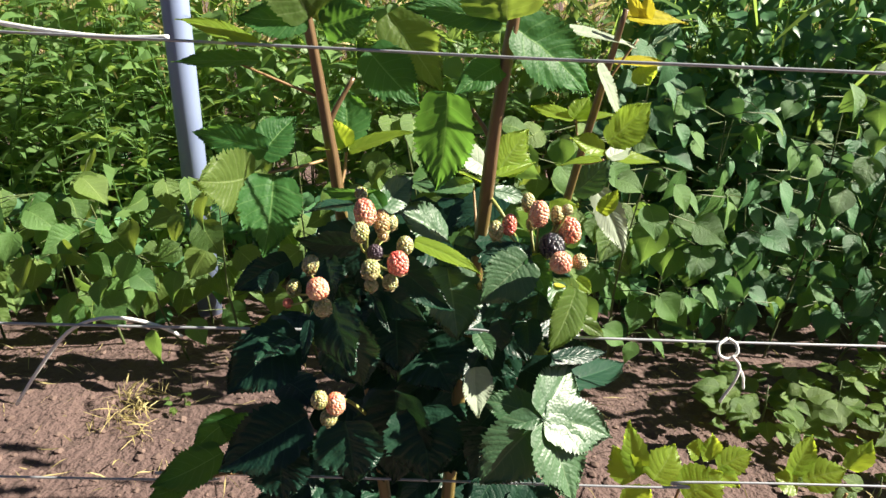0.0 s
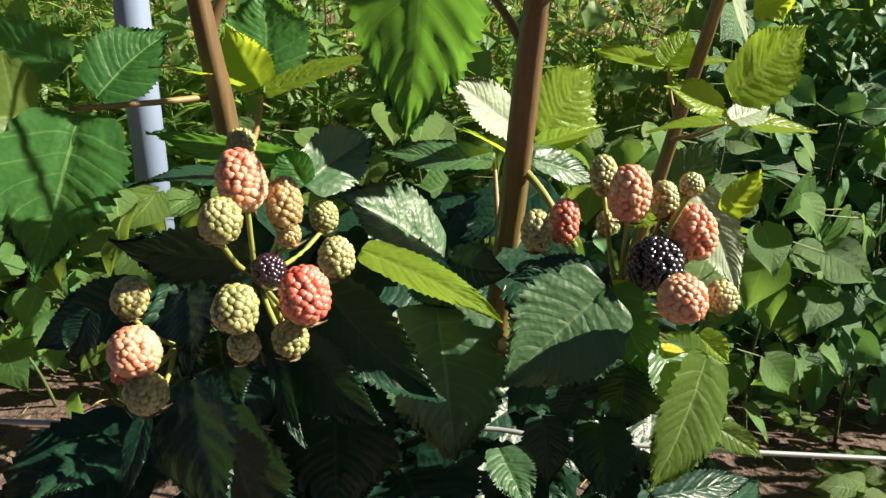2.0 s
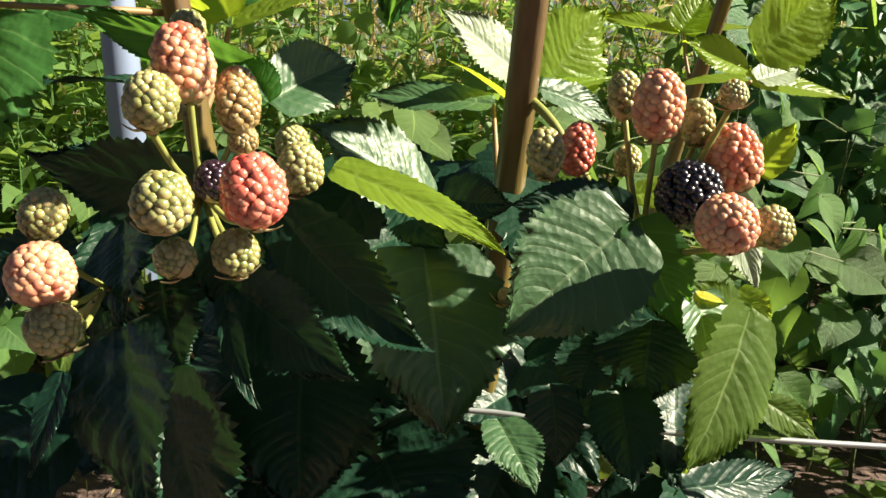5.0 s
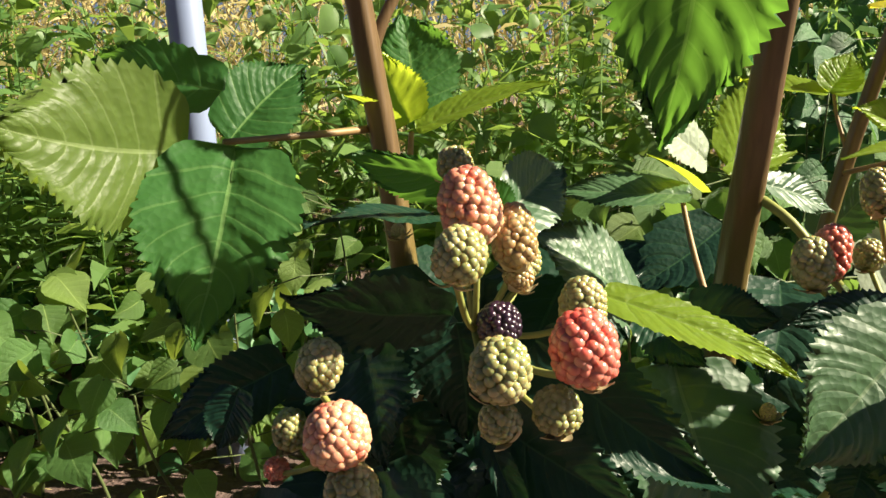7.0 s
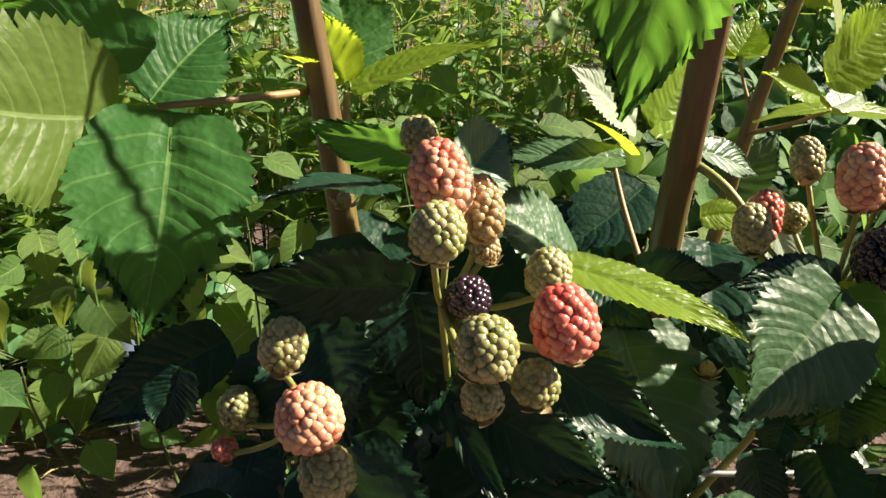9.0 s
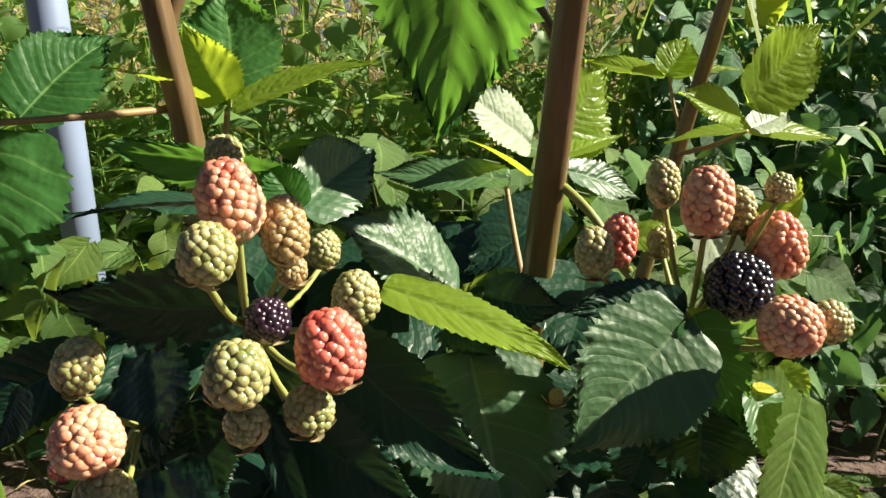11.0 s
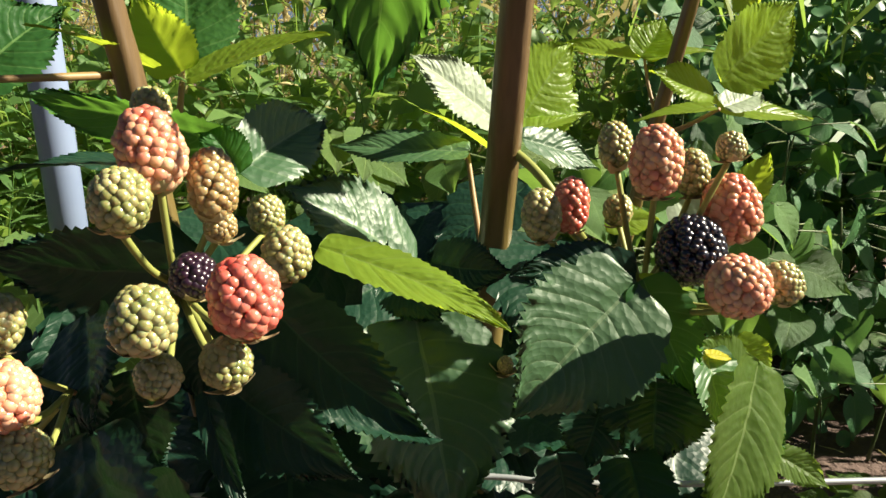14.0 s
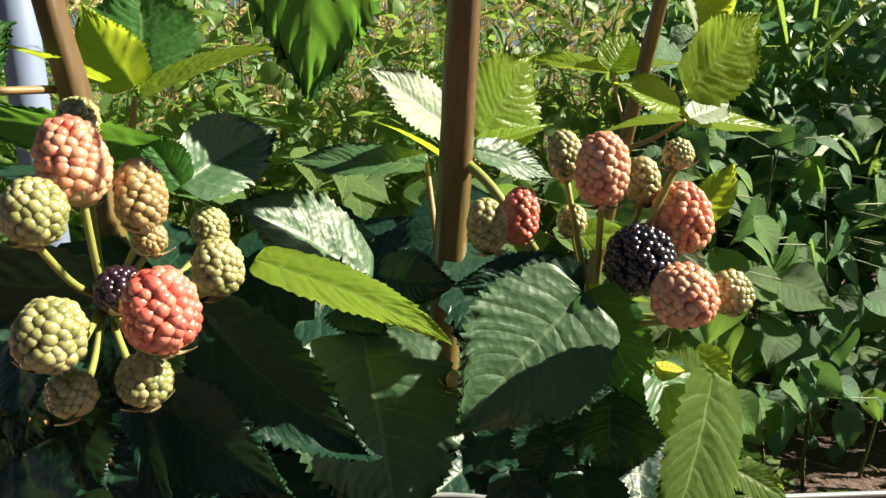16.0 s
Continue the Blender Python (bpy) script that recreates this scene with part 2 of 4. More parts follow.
def spline(points, steps=6):
    """A smooth line through the points (Catmull-Rom)."""
    q = [Vector(v) for v in points]
    q = [2 * q[0] - q[1], *q, 2 * q[-1] - q[-2]]
    out = []
    for k in range(1, len(q) - 2):
        for s in range(steps):
            u = s / steps
            a, b, c, d = q[k - 1], q[k], q[k + 1], q[k + 2]
            out.append(0.5 * (2 * b + (c - a) * u + (2 * a - 5 * b + 4 * c - d) * u * u + (3 * b - a - 3 * c + d) * u ** 3))
    return out + [q[-2]]


# ---------------------------------------------------------------- the ground
def axis_steps(lo, fine_lo, fine_hi, hi, fine, grow=1.35):
    mid = list(np.arange(fine_lo, fine_hi, fine))
    left, right, step = [], [], fine
    a, b = fine_lo, mid[-1]
    while a > lo or b < hi:
        step *= grow
        a, b = a - step, b + step
        left.append(a), right.append(b)
    return left[::-1] + mid + right


def ground_height(x, y):
    near = max(0.0, 1 - max(abs(x) - 1.5, abs(y - 1.3) - 1.0, 0) / 3)
    h = noise.fractal(Vector((x * 3, y * 3, 1.7)), 1.0, 2.0, 4) * 0.014 + noise.noise(Vector((x * 21, y * 21, 5))) * 0.005
    h += noise.noise(Vector((x * 55, y * 55, 9))) * 0.0025
    return GROUND + near * h


def build_ground():
    xs = axis_steps(-900, -1.5, 1.7, 900, 0.013)
    ys = axis_steps(-900, 0.55, 1.9, 900, 0.013)
    verts = [(x, y, ground_height(x, y)) for y in ys for x in xs]
    n = len(xs)
    faces = [(j * n + i, j * n + i + 1, (j + 1) * n + i + 1, (j + 1) * n + i) for j in range(len(ys) - 1) for i in range(n - 1)]
    ob = new("ground", mesh_of("ground", verts, faces, SOIL))
    tagged(ob, "dry pinkish brown garden soil with small clods", "ground", kind="structure")


build_ground()


# ---------------------------------------------------------------- wires, post, twine
def wire(points, label):
    pts = spline(points, 10)
    v, f = tube(pts, 0.0014, 8)
    ob = new("trellis_wire", mesh_of("trellis_wire", v, f, WIRE))
    return tagged(ob, label, "wire", "trellis wires")


wire([(-3.2, 1.30, 0.51), (-0.4, 0.737, 0.545), (0.06, 0.640, 0.551), (0.4, 0.560, 0.559), (2.6, 0.10, 0.60)], "taut grey galvanised trellis wire at cane top height")
wire([(-3.2, 0.45, 0.34), (-0.4, 0.6505, 0.278), (0.0, 0.70, 0.266), (0.4, 0.711, 0.259), (2.8, 0.88, 0.22)], "taut grey galvanised trellis wire through the bush")
wire([(-3.2, 0.70, -0.01), (-0.48, 0.70, 0.048), (-0.29, 0.70, 0.064), (0.265, 0.70, 0.073), (0.51, 0.70, 0.088), (2.8, 0.70, 0.12)], "slack grey trellis wire close above the soil")


def build_post():
    post = thing("fence_post", (-0.544, 1.553, GROUND), "pale blue-grey painted steel tube post standing in the beans", "post")
    v, f = tube([(-0.544, 1.554, GROUND - 0.02), (-0.5515, 1.5445, 0.4), (-0.566, 1.5255, 1.55)], 0.0275, 28)
    part("tube", mesh_of("tube", v, f, POST), post)
    v, f = tube([(-0.566, 1.5255, 1.545), (-0.5663, 1.525, 1.575)], [0.0295, 0.0275], 28)
    part("cap", mesh_of("cap", v, f, POST), post)
    return post


build_post()


def twine(points, r, label):
    v, f = tube(spline(points, 10), r, 8)
    ob = new("twine_tie", mesh_of("twine_tie", v, f, TWINE))
    return tagged(ob, label, "twine", "twine ties")


# ---------------------------------------------------------------- the blackberry bush
BUSH = thing("blackberry_bush", (0.0, 0.74, GROUND), "thornless blackberry bush with green, red and black fruit among dark leaves", "bush")


def leaf_mesh(length, width, fold, curl, material, teeth=30, seed=0, across=7, curl_edge=0.0):
    """A pointed, toothed, quilted bramble leaflet along +y, its upper side towards +z. Rows run along the side veins, so that teeth point forwards."""
    r = random.Random(seed)
    rows = teeth * 2
    wave, phase, swell = r.uniform(0.25, 0.8), r.uniform(0, 6), r.uniform(0.8, 1.4)
    skew, veins = r.uniform(-0.05, 0.05), 8
    verts, uvs, faces = [], [], []

    def half_width(t):
        t = min(max(t, 0.0), 1.0)
        return 0.5 * width * math.sin(math.pi * t ** 0.74) ** (0.55 + 0.62 * t) if 0 < t < 1 else 0.0

    for k in range(rows + 1):
        s = k / rows
        big = 1.5 if (k // 2) % 3 == 0 else 0.85
        fade = min(1, 7 * s) * min(1, 3 * (1 - s))
        for c in range(-across, across + 1):
            u = c / across
            a = abs(u)
            jag = r.uniform(0.3, 1.6) if a == 1 else 1.0
            t = s + (1 - (1 - s) ** 2.1 - s) * a ** 1.2
            tooth = (0.5 if k % 2 else -0.5) * 0.048 * width * big * fade * jag * (a ** 5)
            out = half_width(t) * a + tooth
            y = (t - 0.055 * a * math.sin(math.pi * min(1.0, t / 0.2))) * length
            y += (0.8 * length / rows if k % 2 else 0.0) * a ** 5 * fade * (1 - s)
            x = math.copysign(1, u) * max(out, 0.0004 * a) + skew * length * math.sin(math.pi * s)
            lift = a * half_width(t) * math.tan(radians(fold)) * (1 - 0.25 * a)
            furrow = abs(math.cos(math.pi * (s * veins + 0.5))) ** 3
            puff = 0.012 * width * swell * (0.4 - furrow) * min(1, 3.2 * a) * (1 - 0.25 * a) * min(1, 5 * (1 - s))
            puff -= 0.012 * width * max(0.0, 1 - 9 * a)
            puff += 0.016 * width * noise.noise(Vector((4 * u + seed, 9 * s, 0.3 * seed))) * swell
            puff += 0.007 * width * noise.noise(Vector((11 * u + seed, 26 * s, 7.0)))
            rim = wave * 0.085 * width * math.sin(phase + 8 * s + 1.5 * u) * a ** 2.5
            rim += curl_edge * width * a ** 4 * max(0.0, s - 0.3) * 2.2 if u > 0 else 0.0
            bend = -curl * length * (t - 0.3) ** 2 * (1 if t > 0.3 else 0.25) - curl * 0.25 * length * max(0, t - 0.75)
            verts.append((x, y, bend + lift + puff + rim))
            uvs.append((0.5 + u / 2, s))
    n = 2 * across + 1
    for k in range(rows):
        for c in range(n - 1):
            i = k * n + c
            faces.append((i, i + 1, i + n + 1, i + n))
    return mesh_of("leaf", verts, faces, material, uvs)


LEAF_COUNT = [0]


def leaf(base, tip, width, facing, fold, curl, material, name="leaf", parent=None, teeth=30, across=7, curl_edge=0.0):
    """One leaflet from base to tip, its upper side turned as near to facing as it can be."""
    LEAF_COUNT[0] += 1
    b, q = Vector(base), Vector(tip)
    along = (q - b).normalized()
    n = Vector(facing) - along * Vector(facing).dot(along)
    n.normalize()
    side = along.cross(n)
    m = Matrix((side, along, n)).transposed().to_4x4()
    m.translation = b
    ob = new(name, leaf_mesh((q - b).length, width, fold, curl, material, teeth, LEAF_COUNT[0], across, curl_edge))
    ob.parent = parent or BUSH
    ob.matrix_parent_inverse = ob.parent.matrix_world.inverted()
    ob.matrix_world = m
    return ob


def cane(points, radii, material=None, label="", name="cane", parent=None):
    pts = spline(points, 5)
    rr = [float(np.interp(k / (len(pts) - 1) * (len(points) - 1), range(len(points)), radii)) for k in range(len(pts))]
    rr = [a * (1 + 0.06 * noise.noise(Vector((k * 0.7, points[0][0] * 9, 1)))) for k, a in enumerate(rr)]
    v, f = tube(pts, rr, 20 if rr[0] > 0.004 else 10, True, 0.07 if rr[0] > 0.004 else 0.0)
    return part(name, mesh_of(name, v, f, material or CANE), parent or BUSH, label)


cane([(-0.03, 0.735, GROUND - 0.01), (-0.06, 0.735, 0.1), (-0.088, 0.729, 0.31), (-0.1006, 0.7238, 0.42), (-0.1058, 0.720, 0.46), (-0.1111, 0.7165, 0.50), (-0.120, 0.706, 0.569), (-0.133, 0.69, 0.66)],
     [0.0072, 0.0068, 0.0064, 0.006, 0.0058, 0.0054, 0.0048, 0.004], label="brown ridged woody cane")
cane([(0.02, 0.74, GROUND - 0.01), (0.03, 0.735, 0.1), (0.044, 0.726, 0.30), (0.049, 0.7195, 0.38), (0.0507, 0.714, 0.41), (0.0544, 0.701, 0.48), (0.0635, 0.698, 0.565), (0.07, 0.69, 0.65)],
     [0.0082, 0.0078, 0.0072, 0.0070, 0.0068, 0.0062, 0.0056, 0.005], label="brown ridged woody cane with a pink joint")
cane([(0.08, 0.90, GROUND - 0.01), (0.11, 0.91, 0.1), (0.155, 0.915, 0.30), (0.1734, 0.9095, 0.40), (0.188, 0.8865, 0.50), (0.20, 0.87, 0.58)],
     [0.006, 0.0056, 0.0052, 0.0050, 0.0044, 0.003], label="thin reddish brown cane")


def petiole(points, r=0.0016, material=None):
    return cane(points, [r * 1.2, *[r] * (len(points) - 2), r * 0.8], material or STALK, "", "petiole")


petiole([(-0.104, 0.729, 0.437), (-0.125, 0.70, 0.436), (-0.154, 0.672, 0.435)], 0.0015, STALK_RED)
petiole([(-0.109, 0.726, 0.462), (-0.100, 0.728, 0.485), (-0.083, 0.735, 0.515)], 0.0027, CANE)
petiole([(-0.102, 0.745, 0.390), (-0.097, 0.76, 0.415), (-0.096, 0.768, 0.433)], 0.0017, STALK_RED)
petiole([(-0.117, 0.716, 0.50), (-0.15, 0.705, 0.515), (-0.185, 0.70, 0.53)], 0.0013, STALK_RED)
petiole([(0.0535, 0.714, 0.459), (0.045, 0.717, 0.475), (0.032, 0.72, 0.492)], 0.0022, CANE)
petiole([(0.046, 0.735, 0.345), (0.042, 0.765, 0.375), (0.039, 0.782, 0.40)], 0.0015, STALK_RED)
petiole([(0.0515, 0.718, 0.409), (0.064, 0.70, 0.398), (0.080, 0.69, 0.375)], 0.0019, STALK)
petiole([(0.171, 0.905, 0.395), (0.18, 0.87, 0.405), (0.188, 0.84, 0.417)], 0.0015, STALK_RED)
petiole([(0.172, 0.907, 0.41), (0.168, 0.915, 0.43), (0.166, 0.92, 0.446)], 0.0012, STALK_RED)
petiole([(0.194, 0.91, 0.49), (0.208, 0.91, 0.515), (0.228, 0.915, 0.545)], 0.0015, STALK_RED)

petiole([(-0.1844, 0.7000, 0.0712), (-0.2321, 0.6700, 0.0875), (-0.2895, 0.6450, 0.0732)], 0.0020, STALK_RED)

# <leaves>
leaf((-0.1489, 0.6700, 0.4333), (-0.1501, 0.6200, 0.3735), 0.0586, (0.13, -0.76, 0.63), 14, 0.12, FRESH_LIT)
leaf((-0.1687, 0.6680, 0.4319), (-0.1957, 0.6020, 0.4460), 0.0578, (0.52, -0.82, 0.15), 6, 0.08, PALE)
leaf((-0.1559, 0.6800, 0.4541), (-0.2345, 0.7000, 0.4656), 0.0328, (-0.14, -0.85, 0.52), 10, 0.1, FRESH_LIT)
leaf((-0.1791, 0.7400, 0.4318), (-0.1471, 0.7700, 0.4685), 0.0411, (0.25, -0.85, 0.47), 20, 0.1, FRESH_LIT)
leaf((-0.0591, 0.6900, 0.4127), (-0.0991, 0.6330, 0.4287), 0.0260, (0.41, -0.50, -0.76), 10, 0.1, FRESH_LIT)
leaf((-0.0750, 0.6800, 0.4055), (-0.1156, 0.6410, 0.4121), 0.0281, (0.00, -0.05, 1.00), 5, 0.1, MATURE_SHADED)
leaf((-0.0681, 0.6600, 0.3711), (-0.1257, 0.6400, 0.3830), 0.0341, (0.24, -0.90, -0.37), 8, 0.1, MATURE_SHADED)
leaf((-0.1443, 0.7000, 0.3363), (-0.2038, 0.6900, 0.3031), 0.0340, (-0.09, -0.90, 0.43), 10, 0.1, MATURE_SHADED)
leaf((-0.1292, 0.6600, 0.2749), (-0.1941, 0.6200, 0.2256), 0.0664, (0.05, -0.81, 0.59), 10, 0.1, MATURE_SHADED)
leaf((-0.0895, 0.6600, 0.2925), (-0.0639, 0.6300, 0.2320), 0.0775, (-0.50, -0.80, 0.30), 10, 0.1, MATURE_SHADED)
leaf((-0.1219, 0.6500, 0.1857), (-0.2115, 0.6200, 0.1339), 0.0663, (-0.04, -0.83, 0.55), 10, 0.1, MATURE_SHADED)
leaf((-0.0810, 0.6300, 0.1950), (-0.0691, 0.6000, 0.1392), 0.0727, (-0.20, -0.88, 0.43), 10, 0.1, MATURE_SHADED)
leaf((-0.1500, 0.6500, 0.1457), (-0.1455, 0.6200, 0.0944), 0.0676, (-0.16, -0.86, 0.49), 10, 0.1, MATURE_SHADED)
leaf((-0.2050, 0.6800, 0.1607), (-0.2503, 0.6600, 0.1256), 0.0355, (0.25, -0.70, 0.66), 10, 0.1, FRESH_LIT)
leaf((-0.2168, 0.6600, 0.1274), (-0.2934, 0.6400, 0.0935), 0.0430, (0.25, -0.70, 0.66), 10, 0.1, FRESH_LIT)
leaf((-0.0064, 0.6800, 0.2634), (0.0245, 0.6400, 0.2266), 0.0739, (-0.11, -0.72, 0.69), 10, 0.1, MATURE_SHADED)
leaf((-0.0103, 0.6800, 0.1813), (0.0052, 0.6400, 0.1148), 0.0836, (0.01, -0.86, 0.52), 10, 0.1, MATURE_SHADED)
leaf((-0.0363, 0.6900, 0.2828), (-0.0340, 0.6700, 0.2145), 0.0699, (-0.24, -0.93, 0.26), 10, 0.1, MATURE_SHADED)
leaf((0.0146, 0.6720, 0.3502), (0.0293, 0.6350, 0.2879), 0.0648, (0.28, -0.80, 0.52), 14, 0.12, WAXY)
leaf((-0.0382, 0.6550, 0.3636), (0.0224, 0.6220, 0.3265), 0.0317, (-0.28, -0.85, 0.45), 12, 0.1, MATURE_SHADED, curl_edge=0.2)
leaf((-0.0544, 0.6500, 0.3352), (-0.0034, 0.6150, 0.3171), 0.0321, (-0.42, -0.80, 0.40), 14, 0.1, MATURE_SHADED)
leaf((-0.0549, 0.6400, 0.3356), (-0.0335, 0.6100, 0.3075), 0.0105, (-0.29, -0.76, 0.59), 20, 0.1, MATURE_SHADED)
leaf((-0.0953, 0.6400, 0.3209), (-0.0713, 0.6000, 0.2657), 0.0567, (-0.50, -0.80, 0.30), 10, 0.1, MATURE_SHADED)
leaf((-0.1371, 0.6500, 0.2755), (-0.1604, 0.6100, 0.2697), 0.0350, (-0.03, -0.13, 0.99), 10, 0.1, MATURE_SHADED)
leaf((-0.1119, 0.6300, 0.3061), (-0.1171, 0.6100, 0.2747), 0.0131, (-0.24, -0.80, 0.55), 10, 0.1, MATURE_SHADED)
leaf((-0.0341, 0.6700, 0.3027), (-0.0291, 0.6400, 0.2464), 0.0688, (-0.19, -0.87, 0.45), 10, 0.1, MATURE_SHADED)
leaf((-0.1010, 0.6600, 0.3562), (-0.0910, 0.6300, 0.3252), 0.0394, (-0.50, -0.80, 0.30), 10, 0.1, MATURE_SHADED)
leaf((-0.0674, 0.6700, 0.3655), (-0.0636, 0.6600, 0.3198), 0.0390, (-0.08, -0.98, 0.21), 10, 0.1, MATURE_SHADED)
leaf((-0.1552, 0.6700, 0.3376), (-0.1629, 0.6600, 0.3155), 0.0240, (-0.20, -0.87, 0.46), 10, 0.1, MATURE_SHADED)
leaf((0.0912, 0.6550, 0.3679), (0.0474, 0.6290, 0.3303), 0.0495, (0.24, -0.86, 0.45), 12, 0.1, WAXY)
leaf((0.0935, 0.6560, 0.3692), (0.1127, 0.6460, 0.3290), 0.0248, (0.05, -0.95, 0.30), 16, 0.1, FRESH_LIT)
leaf((0.0944, 0.6620, 0.3676), (0.1232, 0.6800, 0.3588), 0.0072, (0.20, -0.40, 0.90), 15, 0.1, YOUNG)
leaf((-0.0162, 0.6460, 0.3836), (0.0461, 0.6300, 0.3626), 0.0196, (0.10, -0.50, 0.85), 10, 0.12, YOUNG)
leaf((0.0141, 0.7350, 0.3514), (-0.0382, 0.7040, 0.3944), 0.0477, (0.60, -0.52, 0.60), 12, 0.12, WAXY)
leaf((0.0204, 0.6800, 0.3688), (0.0475, 0.6600, 0.3718), 0.0223, (-0.56, -0.69, 0.46), 12, 0.1, MATURE_SHADED)
leaf((0.0036, 0.6800, 0.3666), (0.0242, 0.6600, 0.3534), 0.0225, (-0.21, -0.68, 0.70), 12, 0.1, MATURE_SHADED)
leaf((0.0921, 0.6600, 0.3699), (0.0474, 0.6500, 0.3723), 0.0212, (0.10, -0.93, 0.36), 10, 0.1, MATURE_SHADED)
leaf((0.0394, 0.7600, 0.4022), (-0.0266, 0.7650, 0.4072), 0.0254, (0.36, -0.55, 0.75), 10, 0.1, WAXY)
leaf((0.0528, 0.7900, 0.4151), (0.0131, 0.7700, 0.4474), 0.0317, (0.63, -0.69, 0.36), 12, 0.1, GLARE)
leaf((0.0670, 0.8000, 0.4106), (0.0986, 0.8200, 0.4532), 0.0493, (0.60, -0.75, 0.28), 8, 0.05, YOUNG)
leaf((0.0644, 0.7900, 0.4075), (0.1085, 0.8200, 0.4197), 0.0179, (0.00, -0.29, 0.96), 16, 0.1, YOUNG)
leaf((0.0581, 0.7200, 0.4116), (0.0969, 0.7350, 0.3969), 0.0180, (0.51, -0.66, 0.56), 14, 0.1, WAXY)
leaf((0.0512, 0.7850, 0.3994), (0.0171, 0.7500, 0.4247), 0.0148, (-0.20, -0.40, 0.90), 16, 0.1, YOUNG)
leaf((-0.0933, 0.7660, 0.4344), (-0.0274, 0.7700, 0.4582), 0.0210, (0.00, -0.51, 0.86), 20, 0.1, YOUNG)
leaf((-0.0970, 0.7700, 0.4377), (-0.1083, 0.7500, 0.4718), 0.0305, (0.25, -0.87, -0.43), 10, 0.1, YOUNG)
leaf((-0.0973, 0.7800, 0.4404), (-0.1036, 0.8000, 0.4959), 0.0522, (0.17, -0.92, 0.35), 10, 0.1, FRESH_LIT)
leaf((-0.1014, 0.7500, 0.4399), (-0.1186, 0.6800, 0.4581), 0.0133, (0.00, -0.30, 0.95), 14, 0.1, YOUNG)
leaf((-0.0499, 0.6800, 0.4025), (-0.0219, 0.7280, 0.4214), 0.0308, (0.59, -0.59, 0.54), 22, 0.1, WAXY)
leaf((-0.0489, 0.6800, 0.4025), (-0.0617, 0.6800, 0.4215), 0.0182, (0.23, -0.96, 0.16), 14, 0.1, FRESH_LIT)
leaf((0.0095, 0.6300, 0.5228), (0.0009, 0.6450, 0.4305), 0.0529, (-0.10, -0.98, -0.12), 10, 0.1, FRESH_LIT)
leaf((0.0582, 0.6900, 0.5765), (0.0449, 0.6600, 0.6359), 0.0774, (0.10, -0.90, -0.43), 8, 0.1, PALE)
leaf((0.0547, 0.6900, 0.5765), (-0.0319, 0.6600, 0.5888), 0.0291, (0.35, -0.89, 0.30), 12, 0.1, FRESH_LIT)
leaf((0.0580, 0.7000, 0.5397), (0.0155, 0.6700, 0.5142), 0.0309, (0.22, -0.79, 0.57), 12, 0.1, FRESH_LIT)
leaf((-0.0469, 0.7050, 0.5778), (0.0050, 0.6950, 0.5108), 0.0501, (0.12, -0.96, 0.24), 10, 0.1, PALE)
leaf((-0.0626, 0.6800, 0.5485), (-0.0151, 0.6700, 0.5034), 0.0464, (0.09, -0.95, 0.30), 10, 0.1, FRESH_LIT)
leaf((-0.1056, 0.7000, 0.5642), (-0.0578, 0.6900, 0.5806), 0.0379, (-0.23, -0.97, 0.09), 10, 0.1, FRESH_LIT)
leaf((-0.1160, 0.7000, 0.5714), (-0.1468, 0.6800, 0.6322), 0.0526, (0.39, -0.91, -0.10), 10, 0.1, PALE)
leaf((-0.1142, 0.7000, 0.5714), (-0.0821, 0.7000, 0.6326), 0.0393, (0.02, -1.00, -0.01), 10, 0.1, PALE)
leaf((-0.1178, 0.7000, 0.5714), (-0.1771, 0.6800, 0.5734), 0.0340, (0.32, -0.91, 0.26), 10, 0.1, FRESH_LIT)
leaf((-0.1651, 0.7000, 0.5463), (-0.2378, 0.7000, 0.5692), 0.0222, (0.00, -0.51, 0.86), 10, 0.1, YOUNG)
leaf((-0.1629, 0.7000, 0.5333), (-0.2426, 0.6900, 0.5334), 0.0242, (0.00, -0.51, 0.86), 10, 0.1, FRESH_LIT)
leaf((0.0641, 0.6950, 0.5716), (0.1472, 0.7200, 0.5094), 0.0602, (0.10, -0.85, 0.50), 14, 0.12, FRESH_LIT)
leaf((0.1714, 0.8500, 0.5220), (0.2223, 0.8840, 0.4406), 0.0330, (0.42, -0.53, 0.74), 12, 0.1, GLARE)
leaf((0.1379, 0.8500, 0.5577), (0.2253, 0.9000, 0.5420), 0.0323, (0.00, -0.41, 0.91), 12, 0.1, GLARE)
leaf((0.2370, 1.0300, 0.5631), (0.3191, 1.0300, 0.5596), 0.0304, (0.00, -0.53, 0.85), 14, 0.1, YELLOW)
leaf((0.2621, 1.0300, 0.5541), (0.2615, 1.0300, 0.5920), 0.0212, (-0.18, -0.98, -0.00), 14, 0.1, YELLOW)
leaf((0.2621, 1.0300, 0.5541), (0.2313, 1.0300, 0.5950), 0.0182, (-0.04, -1.00, -0.03), 14, 0.1, YELLOW)
leaf((0.2177, 0.9950, 0.5075), (0.2913, 0.9950, 0.5130), 0.0268, (0.00, -0.41, 0.91), 14, 0.1, YELLOW)
leaf((0.2536, 0.9950, 0.5043), (0.2692, 0.9900, 0.4812), 0.0359, (-0.05, -0.98, 0.18), 14, 0.1, YOUNG)
leaf((0.1631, 0.9200, 0.4465), (0.1120, 0.9400, 0.4597), 0.0271, (0.00, -0.51, 0.86), 16, 0.1, YOUNG)
leaf((0.1630, 0.9200, 0.4472), (0.1802, 0.9300, 0.4742), 0.0286, (-0.04, -0.93, 0.37), 16, 0.1, YOUNG)
